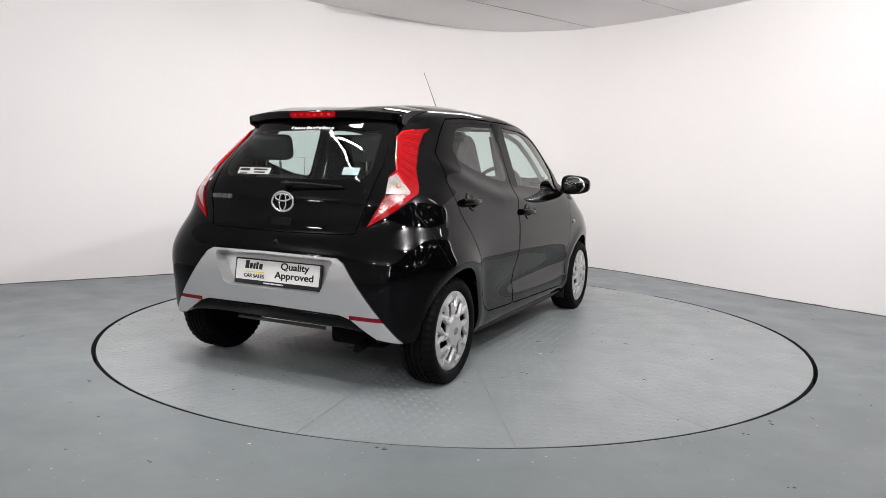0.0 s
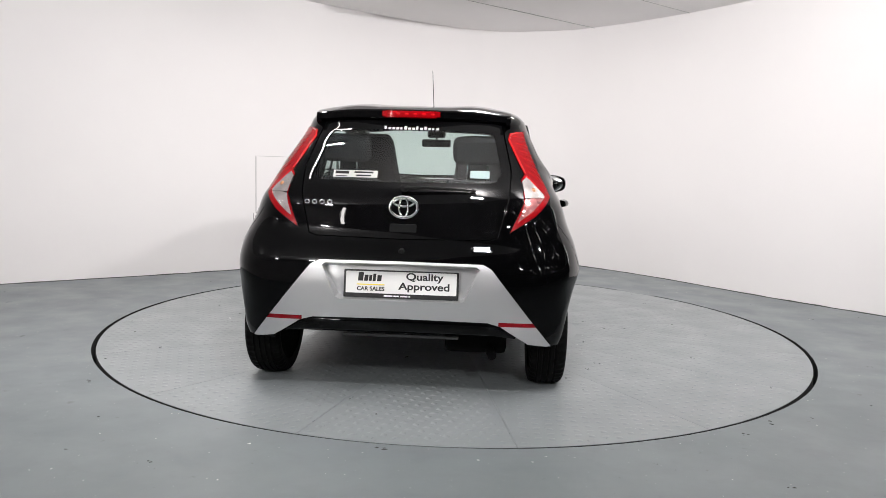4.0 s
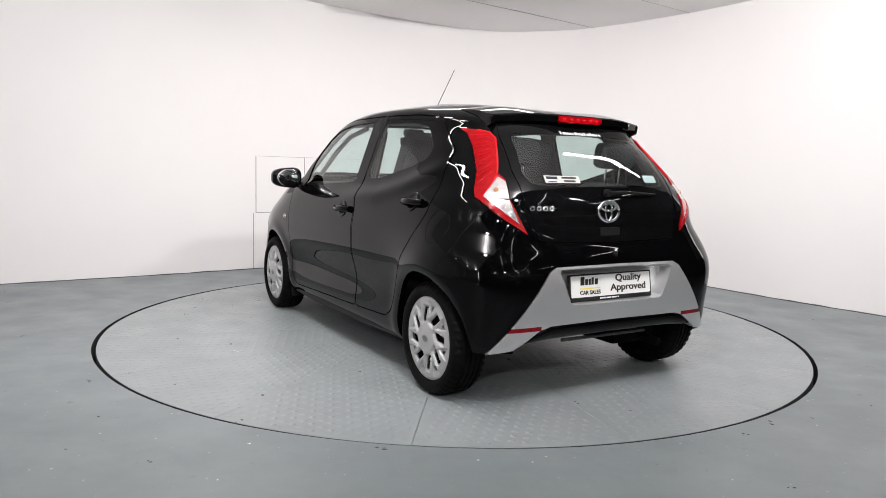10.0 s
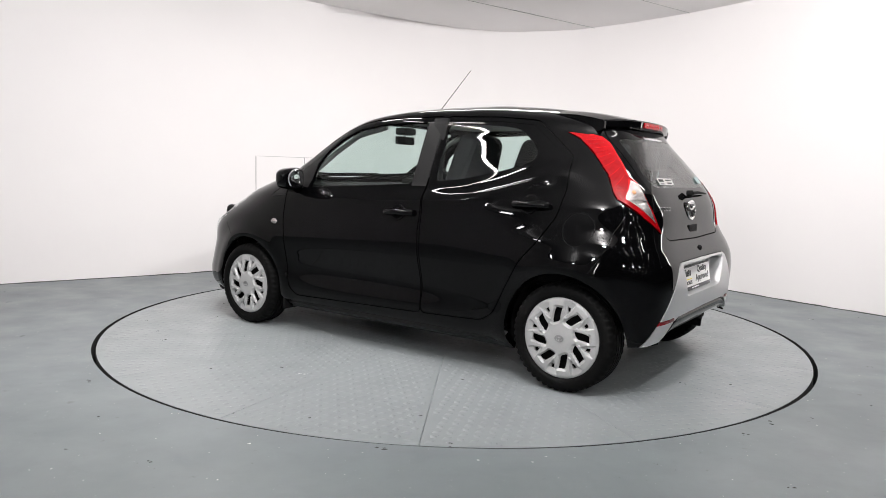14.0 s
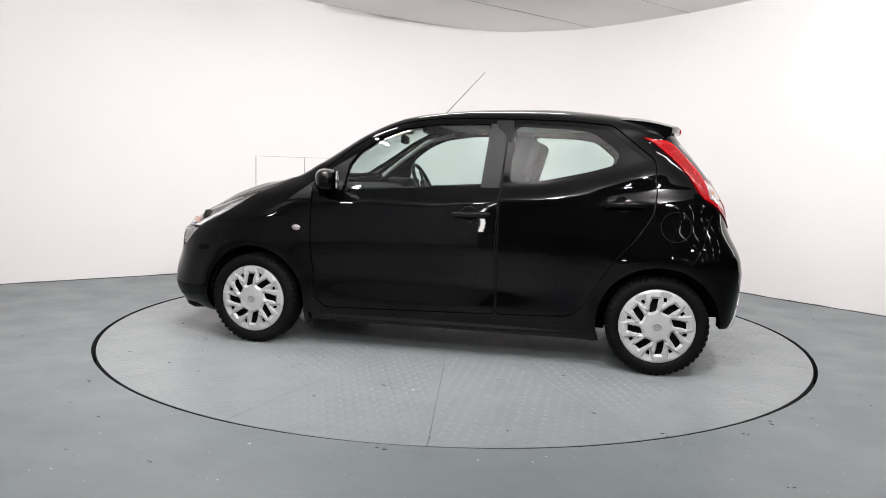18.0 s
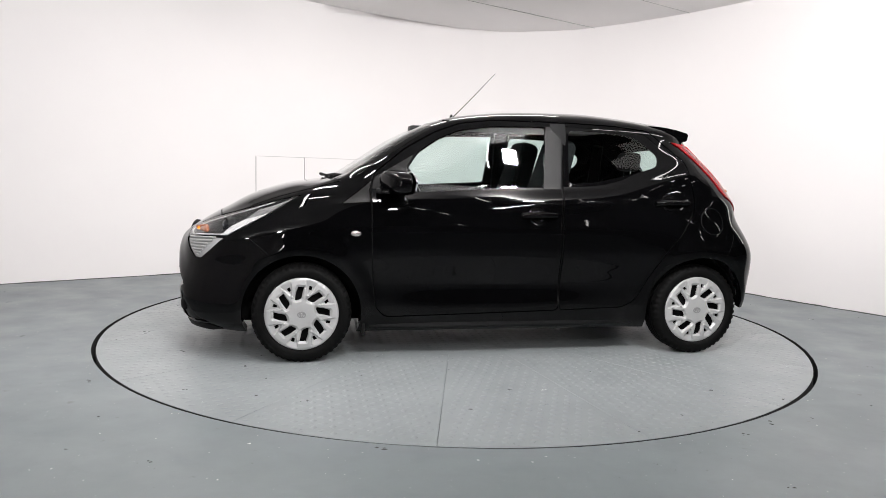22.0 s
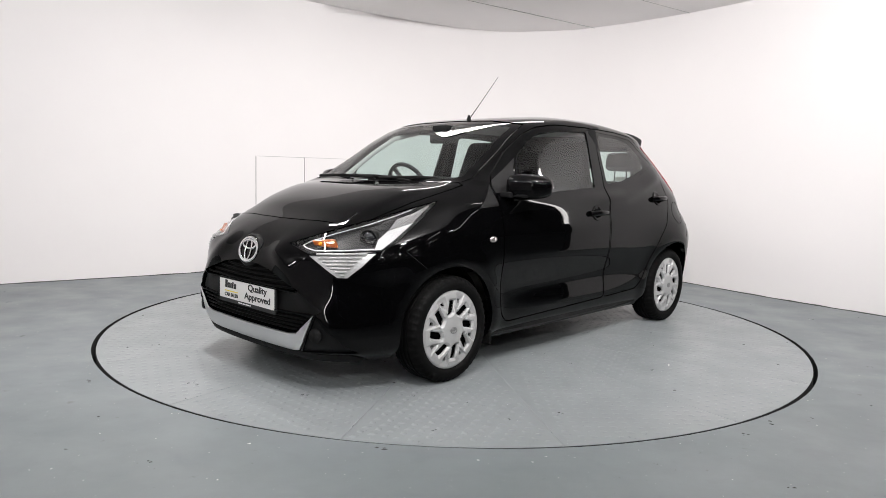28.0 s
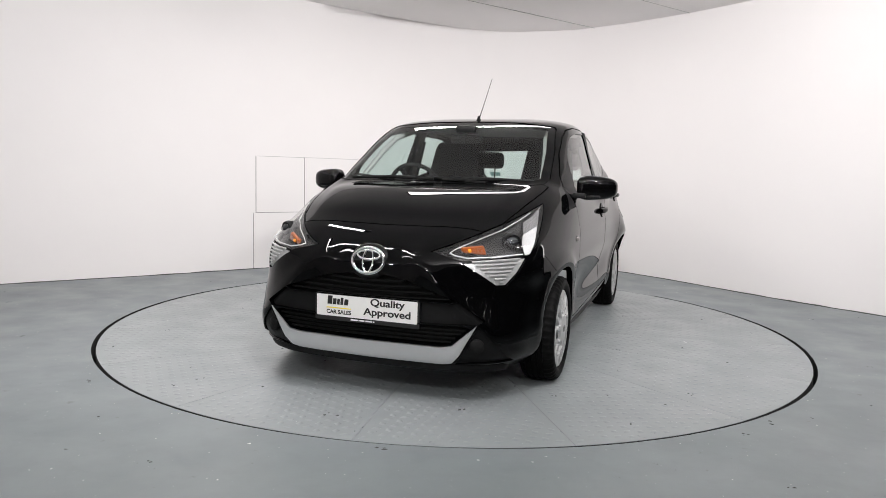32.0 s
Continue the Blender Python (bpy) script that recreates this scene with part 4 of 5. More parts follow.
def front_x(y, z):
    """The nose's x at a half width y and a height z."""
    r = shell_ring(z, 56, 34, 62)
    r = r[r[:, 0] > 0.7][::-1]
    return float(np.interp(abs(y), r[:, 1], r[:, 0]))


def rear_x(y, z):
    r = shell_ring(z, 56, 34, 62)
    r = r[r[:, 0] < -0.7]
    return float(np.interp(abs(y), r[:, 1], r[:, 0]))


def side_y(x, z):
    r = shell_ring(z, 56, 34, 62)
    r = r[(r[:, 1] > 0.3)]
    return float(np.interp(x, r[:, 0], r[:, 1]))


FLIP = Matrix.Diagonal((1, -1, 1, 1))

# grille slats, fin ribs, lamp inside
for z, w in ((0.562, 0.19), (0.540, 0.26), (0.517, 0.33), (0.494, 0.40)):
    part("grille_slat", tube([(front_x(y, z) - 0.012, y, z - 0.010 * (1 - (y / w) ** 2)) for y in np.linspace(-w, w, 21)], 0.0055, 6), GRILLE_BLACK, car)
for z, w in ((0.357, 0.475), (0.338, 0.455), (0.319, 0.43), (0.300, 0.41)):
    part("grille_slat", tube([(front_x(y, z) - 0.012, y, z - 0.004 * (1 - (y / w) ** 2)) for y in np.linspace(-w, w, 21)], 0.0055, 6), GRILLE_BLACK, car)
def tapered(bm, s):
    """Narrows a lamp body towards the car's middle and shears its far end."""
    for v in bm.verts:
        k = s * v.co.y / 0.118 + 0.5
        v.co.z = v.co.z * (0.55 + 0.55 * k) + 0.010 * k
        v.co.y -= s * 0.5 * v.co.z
    return bm


lamps = [o for o in car.children if o.name.startswith("headlight")]
for lamp, s in zip(lamps, (1, -1)):
    for k in range(7):
        f = k / 6.5
        z = 0.660 - 0.096 * f
        y0, y1 = 0.474 + 0.128 * f, 0.664 - 0.055 * f
        if y1 - y0 < 0.012:
            continue
        part("fin_rib", tube([(front_x(y, z) + 0.0, s * y, z + 0.012 * (y - y0) / 0.2 * (1 - f)) for y in np.linspace(y0 + 0.006, y1 - 0.004, 8)], 0.0048, 6), HUBCAP, lamp)
    cen = Vector((1.570, s * 0.605, 0.733))
    aim = Matrix.Rotation(s * radians(26), 4, "Z")
    part("projector_lens", moved(lathe([(0.001, 0.030), (0.016, 0.027), (0.030, 0.016), (0.038, 0.0), (0.038, -0.02)], 28, "X"), Matrix.Translation(cen) @ aim), COVER_LENS, lamp, "round projector lens")
    part("lens_ring", moved(lathe([(0.038, 0.010), (0.0405, 0.014), (0.044, 0.012), (0.048, -0.004), (0.046, -0.03)], 32, "X"), Matrix.Translation(cen) @ aim), SATIN, lamp)
    lug = Matrix.Translation((front_x(0.470, 0.700) - 0.028, s * 0.466, 0.701)) @ Matrix.Rotation(s * radians(38), 4, "Z") @ Matrix.Rotation(radians(-6), 4, "X")
    part("indicator", moved(tapered(box(0.022, 0.118, 0.042, (0, 0, 0), 0.014, None, 3), s), lug), LAMP_AMBER, lamp, "amber indicator bulb housing")
    part("indicator_bulb", moved(lathe([(.001, .012), (.007, .009), (.010, .002), (.010, -.01)], 16, "X"), lug @ Matrix.Translation((0.010, -s * 0.024, 0.0))), AMBER_GLOSS, lamp, "bright orange bulb")
    for line in (((.372, .693), (.400, .683), (.455, .674), (.570, .680), (.662, .688)), ((.372, .693), (.395, .712), (.470, .750), (.545, .788), (.598, .832), (.628, .866))):
        part("light_guide", tube([(front_x(y, z) - 0.007, s * y, z) for y, z in line], 0.0034 if line[-1][1] < 0.7 else 0.0020, 8), GUIDE_WHITE, lamp, "bright light guide strip")
    for name, pts, sink, mat in (("lamp_wedge", ((1.605, .680, .688), (1.568, .660, .733), (1.502, .652, .771), (1.360, .680, .806), (1.495, .697, .733), (1.571, .695, .690)), (.008, .022, .030, .008, .005, .005), CHROME_SOFT),
                                 ("lamp_bezel", ((1.500, .652, .773), (1.419, .624, .822), (1.327, .645, .850), (1.215, .654, .893), (1.365, .680, .806)), (.032, .018, .012, .006, .008), BEZEL),
                                 ("lamp_brow", ((1.560, .575, .782), (1.600, .540, .778), (1.515, .580, .800), (1.41, .610, .835), (1.425, .622, .818), (1.505, .640, .772)), (.045, .016, .012, .012, .020, .045), LAMP_DARK)):
        bm = bmesh.new()
        vs = [bm.verts.new((x - 0.8 * d, s * (y - 0.6 * d), z - 0.1 * d)) for (x, y, z), d in zip(pts, sink)]
        hub = bm.verts.new(sum((v.co for v in vs), Vector()) / len(vs) + Vector((-0.004, 0, 0)))
        for p0, p1 in zip(vs, vs[1:] + vs[:1]):
            bm.faces.new((p0, p1, hub))
        bmesh.ops.recalc_face_normals(bm, faces=bm.faces)
        bmesh.ops.solidify(bm, geom=list(bm.faces), thickness=0.003)
        part(name, bm, mat, lamp, "bright faceted lamp reflector" if name == "lamp_wedge" else "")

# seam between bumper and wing
for s in (1, -1):
    part("bumper_seam", tube([(x, s * (side_y(x, z) - 0.0004), z) for x, z in ((1.482, 0.712), (1.438, 0.665), (1.385, 0.622), (1.345, 0.588))], 0.0018, 6), RUBBER, car)

    part("bumper_seam", tube([(x, s * (side_y(x, z) - 0.0006), z) for x, z in ((-1.424, 0.864), (-1.412, 0.832), (-1.398, 0.800), (-1.390, 0.756), (-1.380, 0.712), (-1.360, 0.670), (-1.336, 0.630), (-1.318, 0.604))], 0.0018, 6), RUBBER, car)

# fog lamp blanks
for s in (1, -1):
    x = front_x(0.528, 0.285)
    part("fog_lamp_blank", moved(lathe([(0.001, 0.004), (0.026, 0.002), (0.034, -0.004), (0.036, -0.03)], 28, "X"), Matrix.Translation((x + 0.004, s * 0.528, 0.287)) @ Matrix.Rotation(s * radians(22), 4, "Z")), GRAIN, car, "round black fog lamp blank")


# wheels: angles run clockwise from the top as seen from outside
WINDOW = [(.152, -11.5), (.150, 1.0), (.120, -1.5), (.092, -4.0), (.084, -9), (.082, -25), (.087, -29), (.118, -19.5), (.136, -15)]
SLOT = [(.137, 12.0), (.160, 10.5), (.160, 17.5), (.139, 18.0)]


def spot(r, a):
    return (-r * math.sin(radians(a)), r * math.cos(radians(a)))


def edge_gap(x, z, poly):
    """Distance from a point to an outline, negative inside it, and the outline's nearest place."""
    best, inside, at = 9.0, False, (0, 0)
    for (ax, az), (bx, bz) in zip(poly, poly[1:] + poly[:1]):
        dx, dz = bx - ax, bz - az
        t = max(0.0, min(1.0, ((x - ax) * dx + (z - az) * dz) / (dx * dx + dz * dz)))
        d = math.hypot(x - ax - t * dx, z - az - t * dz)
        if d < best:
            best, at = d, (ax + t * dx, az + t * dz)
        if (az > z) != (bz > z) and x < ax + (z - az) * dx / dz:
            inside = not inside
    return (-best if inside else best), at


WINDOWS = [[spot(r, a + 45 * k) for r, a in WINDOW] for k in (-1, 0, 1)]
RECESS = [[spot(r, a + 45 * k) for r, a in ((.120, 11.5), (.150, 6.0), (.190, 3.5), (.191, 22.5), (.152, 21.5), (.122, 15.5))] for k in (-1, 0, 1)]


def dish_y(x, z):
    r = math.hypot(x, z)
    y = float(np.interp(r, [0, .05, .085, .15, .185, .198, .203], [.0155, .0155, .013, .010, .004, -.002, -.012]))
    drop = 0.0
    for w in WINDOWS:
        d, (ex, ez) = edge_gap(x, z, w)
        er = math.hypot(ex, ez)
        wide = .012 if er < .093 else (.013 if er > .147 else .0065)
        if d < wide:
            drop = max(drop, 0.0125 * (1 - max(d, 0) / wide))
    for w in RECESS:
        d, _ = edge_gap(x, z, w)
        if d < 0.002:
            floor_drop = 0.014 * max(0.0, min(1.0, (.192 - r) / .034))
            drop = max(drop, min(floor_drop, 0.014 * max(0.0, 0.002 - d) / .0065))
    return y - drop


def cover_sector():
    rs = np.concatenate([[0.0005, .03, .055], np.linspace(.066, .192, 50), [.1945, .197, .199, .201, .2025, .203]])
    ts = np.radians(np.linspace(0, 45, 37))

    def vert(r, t):
        e = 7e-4
        x, z = -r * math.sin(t), r * math.cos(t)
        y = dish_y(x, z)
        gx, gz = (dish_y(x + e, z) - dish_y(x - e, z)) / (2 * e), (dish_y(x, z + e) - dish_y(x, z - e)) / (2 * e)
        n = Vector((-gx, 1, -gz)).normalized()
        return (x, y, z, n.x, n.y, n.z)
    vs = [[vert(r, t) for t in ts] for r in rs]
    return [[vs[i][j], vs[i][j + 1], vs[i + 1][j + 1], vs[i + 1][j]] for i in range(len(rs) - 1) for j in range(len(ts) - 1)]


sector = cover_sector()
for k in (0, 1):
    for line in (WINDOW, SLOT):
        _, sector = cut(sector, [(x, 1, z) for x, z in (spot(r, a + 45 * k) for r, a in line)], SIDE, -0.5)
cover = []
for k in range(8):
    c, s = math.cos(radians(45 * k)), math.sin(radians(45 * k))
    cover += [[(c * v[0] - s * v[2], v[1], s * v[0] + c * v[2], c * v[3] - s * v[5], v[4], s * v[3] + c * v[5]) for v in f] for f in sector]


made = []


def wheel(x, s, phase):
    m = Matrix.Translation((x, s * 0.780, WHEEL_Z)) @ (Matrix() if s > 0 else Matrix.Rotation(math.pi, 4, "Z")) @ Matrix.Rotation(radians(phase), 4, "Y")
    disc = part("wheel", lathe([(.001, -.022), (.10, -.022), (.15, -.035), (.185, -.020), (.203, -.012), (.203, -.15), (.06, -.15), (.001, -.15)], 48), DARK, car, "road wheel with silver plastic cover")
    disc.matrix_basis = m
    prof = [(.199, -.006), (.205, .004), (.216, .010), (.232, .011), (.247, .008), (.258, .002), (.266, -.008), (.2692, -.016)]
    for g0 in (-.045, -.073, -.101, -.126):
        prof += [(.2703, g0 + .006), (.2640, g0 + .004), (.2640, g0 - .003), (.2705, g0 - .005)]
    prof += [(.2688, -.145), (.262, -.158), (.24, -.166), (.205, -.158)]
    bm = lathe(prof, 144)
    for v in bm.verts:
        r = math.hypot(v.co.x, v.co.z)
        k = int(round(math.atan2(v.co.z, v.co.x) / (2 * math.pi) * 144))
        if 0.2575 < r < 0.2695 and k % 3 == 0 and (v.co.y > -0.02 or v.co.y < -0.14):
            v.co.x *= 1 - 0.008 / r
            v.co.z *= 1 - 0.008 / r
            v.co.y -= 0.003 if v.co.y > -0.05 else -0.003
    part("tyre", bm, TYRE, disc, "black rubber tyre")
    if made:
        cov = new("wheel_cover", made[0])
        cov.parent = disc
        tagged(cov, "silver multi-spoke plastic wheel cover")
    else:
        made.append(panel("wheel_cover", cover, HUBCAP, disc, "silver multi-spoke plastic wheel cover", rim=0.014).data)
    part("centre_badge", join(moved(ring_oval(.021, .015, .0030), Matrix.Translation((0, .0172, 0))), moved(ring_oval(.007, .0145, .0026), Matrix.Translation((0, .0172, 0))), moved(ring_oval(.014, .0055, .0026), Matrix.Translation((0, .0172, .006)))), HUB_MARK, disc)
    for k in range(8):
        x, z = spot(.107, 13 + 45 * k)
        part("cover_stud", moved(lathe([(.001, .0052), (.004, .0047), (.0072, .0025), (.0085, -.002)], 14), Matrix.Translation((x, .0120, z))), HUBCAP, disc)
    return disc


def ring_oval(a, b, r, n=40):
    """A flat-standing oval ring in the xz plane."""
    bm = bmesh.new()
    rows = []
    for k in range(n):
        t = 2 * math.pi * k / n
        c = Vector((a * math.cos(t), 0, b * math.sin(t)))
        o = Vector((b * math.cos(t), 0, a * math.sin(t))).normalized()
        rows.append([bm.verts.new(c + r * (math.cos(u) * o + math.sin(u) * Vector((0, 0.6, 0)))) for u in np.linspace(0, 2 * math.pi, 9)[:-1]])
    for i in range(n):
        p0, p1 = rows[i], rows[(i + 1) % n]
        for k in range(8):
            bm.faces.new((p0[k], p0[(k + 1) % 8], p1[(k + 1) % 8], p1[k]))
    bmesh.ops.recalc_face_normals(bm, faces=bm.faces)
    return shade(bm, 60)


PHASE = {(1.17, 1): -3.5, (1.17, -1): 9, (-1.17, 1): 0, (-1.17, -1): 14}
for wx in (1.17, -1.17):
    for s in (1, -1):
        wheel(wx, s, PHASE[wx, s])
        # arch liner
        bm = bmesh.new()
        rows = []
        for t in np.linspace(radians(4 if wx < 0 else -14), radians(176 if wx < 0 else 194), 25) if wx > 0 else np.linspace(radians(-14), radians(176), 25):
            rows.append([bm.verts.new((wx + r * math.cos(t), s * y, WHEEL_Z + r * math.sin(t))) for y, r in ((0.70, ARCH + .004), (0.52, ARCH + .012), (0.50, 0.12))])
        for p0, p1 in zip(rows, rows[1:]):
            for k in range(2):
                bm.faces.new((p0[k], p1[k], p1[k + 1], p0[k + 1]))
        part("arch_liner", shade(bm, 60), DARK, car, "black wheel arch liner")

# underside, sills and lower lips
part("underbody", join(box(1.55, 1.34, 0.06, (0.0, 0, 0.195), 0.01), box(2.4, 0.92, 0.06, (0.30, 0, 0.200), 0.01), box(0.62, 0.92, 0.05, (-1.20, 0, 0.315), 0.01)), DARK, car, "dark underbody")
part("exhaust", join(tube([(-1.2, -0.42, 0.2), (-1.42, -0.42, 0.205), (-1.5, -0.43, 0.20)], 0.022, 12), box(0.30, 0.30, 0.12, (-1.25, -0.35, 0.24), 0.03)), DARK, car, "dark exhaust box and pipe")
bm = bmesh.new()
rows = []
for y in np.linspace(-0.53, 0.53, 41):
    top = float(np.interp(abs(y), [0, .39, .46, .53], [.381, .379, .361, .319]))
    low = float(np.interp(abs(y), [0, .40, .48, .53], [.318, .315, .308, .304]))
    x = rear_x(y, 0.36)
    rows.append([bm.verts.new((x + dx, y, low + (top - low) * f)) for dx, f in ((.030, 1.02), (.010, 1.0), (.002, .90), (.000, .70), (.004, .42), (.012, .16), (.024, 0.0), (.085, .02))])
for p0, p1 in zip(rows, rows[1:]):
    for k in range(7):
        bm.faces.new((p0[k], p0[k + 1], p1[k + 1], p1[k]))
bmesh.ops.recalc_face_normals(bm, faces=bm.faces)
part("rear_valance", shade(bm, 70), PAINT, car, "glossy black rolled rear valance")
part("axle_beam", tube([(-1.54, -0.27, 0.288), (-1.54, 0.27, 0.288)], 0.009, 10), BEAM, car, "grey steel beam under the tail")
bm = bmesh.new()
rows = []
for y in np.linspace(-0.62, 0.62, 33):
    fx = front_x(y, 0.20) - 0.05 * max(0, abs(y) - 0.45)
    drop = 0.012 * (abs(y) / 0.62) ** 2
    rows.append([bm.verts.new((fx + dx, y, z + drop)) for dx, z in ((-0.010, 0.205), (-0.008, 0.176), (-0.022, 0.152), (-0.050, 0.142), (-0.150, 0.150), (-0.150, 0.205))])
for p0, p1 in zip(rows, rows[1:]):
    for k in range(5):
        bm.faces.new((p0[k], p0[k + 1], p1[k + 1], p1[k]))
for r in (rows[0], rows[-1]):
    bm.faces.new(r)
bmesh.ops.recalc_face_normals(bm, faces=bm.faces)
part("front_lip", shade(bm, 50), GRAIN, car, "satin black front lip under the chin blade")
for s in (1, -1):
    part("sill", tube([(0.80, s * 0.715, 0.195), (0.4, s * 0.725, 0.19), (-0.4, s * 0.725, 0.195), (-0.82, s * 0.715, 0.205)], 0.026, 8), SATIN, car)
    part("mud_flap", box(0.02, 0.14, 0.10, (1.17 - 0.335, s * 0.69, 0.185), 0.006), RUBBER, car)

# roof spoiler with its brake lamp
flat_grid, flat_nor = grid.reshape(-1, 3), gnor.reshape(-1, 3)
ok = (flat_nor[:, 2] > 0.45) & (flat_grid[:, 2] > 1.2)
roof_pts = flat_grid[ok]


def roof_z(x, y):
    d = (roof_pts[:, 0] - x) ** 2 + (roof_pts[:, 1] - abs(y)) ** 2
    i = np.argsort(d)[:4]
    w = 1 / (d[i] + 1e-5)
    return float((roof_pts[i, 2] * w).sum() / w.sum())


bm = bmesh.new()
rows = []
for y in np.linspace(-0.487, 0.487, 41):
    k = abs(y) / 0.50
    xe = -1.299 + 0.095 * k ** 2.2
    zt = 1.352 - 0.016 * k ** 2 + 0.004 * math.exp(-((abs(y) - 0.3) / 0.12) ** 2)
    x0 = -0.93 - 0.08 * (1 - k)
    sec = [(x0, roof_z(x0, y) + 0.0005)]
    for t in (0.25, 0.5, 0.75):
        x = x0 + (xe - x0) * t
        z = (1 - t) * roof_z(x0, y) + t * zt + 0.010 * math.sin(math.pi * t)
        sec.append((x, max(z, roof_z(x, y) + 0.003) if t < 0.7 and k < 0.95 else z))
    th = 1 - 0.25 * k ** 10
    sec += [(xe + 0.006, zt + 0.001), (xe, zt - 0.006 * th), (xe + 0.004, zt - 0.036 * th), (xe + 0.016, zt - 0.043 * th), (xe + 0.10, zt - 0.055 * th), (xe + 0.14, zt - 0.05 * th)]
    rows.append([bm.verts.new((x, y, z)) for x, z in sec])
for p0, p1 in zip(rows, rows[1:]):
    for k in range(len(p0) - 1):
        bm.faces.new((p0[k], p0[k + 1], p1[k + 1], p1[k]))
for r in (rows[0], rows[-1]):
    bm.faces.new(r)
bmesh.ops.recalc_face_normals(bm, faces=bm.faces)
spoiler = part("roof_spoiler", shade(bm, 30), PAINT, car, "glossy black roof spoiler")
bm = bmesh.new()
rows = []
for y in np.linspace(-0.142, 0.142, 13):
    k = abs(y) / 0.5
    xe = -1.299 + 0.095 * k ** 2.2
    e = 0.006 * (abs(y) > 0.13)
    rows.append([bm.verts.new(q) for q in ((xe + 0.012, y, 1.349), (xe - 0.005, y, 1.346 - e * 0.5), (xe - 0.003, y, 1.316 + e), (xe + 0.014, y, 1.311))])
for p0, p1 in zip(rows, rows[1:]):
    for k in range(3):
        bm.faces.new((p0[k], p0[k + 1], p1[k + 1], p1[k]))
for r in (rows[0], rows[-1]):
    bm.faces.new(r)
bmesh.ops.recalc_face_normals(bm, faces=bm.faces)
for s in (1, -1):
    fin_side = moved(prism(rounded(flat_pairs(-1.00, 1.356, -1.10, 1.351, -1.204, 1.340, -1.217, 1.330, -1.211, 1.290, -1.15, 1.272, -1.05, 1.292), 0.008), 0.024, "XZ", (0, 0.462, 0), 0.004), FLIP if s < 0 else Matrix())
    part("spoiler_fin", fin_side, PAINT, spoiler, "glossy black end of the spoiler")
brake = part("brake_lamp", shade(bm, 40), LAMP_RED, spoiler, "red high-level brake lamp")
for k in range(6):
    y = -0.105 + 0.042 * k
    part("diode", moved(lathe([(.001, .003), (.005, .002), (.0075, -.001)], 12, "X"), Matrix.Translation((-1.3035 + 0.095 * (abs(y) / 0.5) ** 2.2, y, 1.331)) @ Matrix.Rotation(math.pi, 4, "Z") @ Matrix.Diagonal((1, 1.4, 0.8, 1))), GUIDE_RED, brake)

# mast aerial
aerial = part("aerial_base", moved(lathe([(.001, .030), (.006, .028), (.010, .012), (.016, 0), (.018, -.01)], 20, "Z"), Matrix.Translation((0.215, 0, roof_z(0.215, 0)))), RUBBER, car, "black roof aerial foot")
part("aerial_mast", tube([(0.212, 0, 1.405), (0.13, 0, 1.49), (-0.074, -0.002, 1.708)], 0.0032, 6, 0.5), RUBBER, aerial, "thin whip aerial")

# door mirrors
for s in (1, -1):
    bm = bmesh.new()
    bmesh.ops.create_uvsphere(bm, u_segments=36, v_segments=20, radius=1.0)
    for v in bm.verts:
        q = [math.copysign(abs(c) ** 0.62, c) for c in v.co]
        if q[0] < 0:
            q[0] *= 0.62
        thin = 1.0 - 0.26 * (q[1] * 0.5 + 0.5)
        v.co = Vector((0.660 + 0.096 * q[0] * (1.0 - 0.30 * (q[1] * 0.5 + 0.5)) - 0.03 * q[1], 0.862 + 0.110 * q[1], 0.988 + 0.077 * q[2] * thin))
    mir = part("door_mirror", moved(shade(bm, 50), FLIP if s < 0 else Matrix()), PAINT, car, "glossy black door mirror")
    bm = moved(lathe([(.001, -.001), (.9, -.001), (1.0, .004), (1.0, .012)], 36, "X"), Matrix.Translation((0.600, 0.860, 0.988)) @ Matrix.Rotation(radians(18), 4, "Z") @ Matrix.Diagonal((1, 0.090, 0.058, 1)))
    part("mirror_glass", moved(bm, FLIP if s < 0 else Matrix()), CHROME, mir, "mirror glass")
    bm = join(box(0.11, 0.12, 0.014, (0.695, 0.828, 0.940), 0.006), box(0.10, 0.075, 0.03, (0.725, 0.775, 0.944), 0.010))
    part("mirror_foot", moved(bm, FLIP if s < 0 else Matrix()), SATIN, mir, "satin black mirror foot")

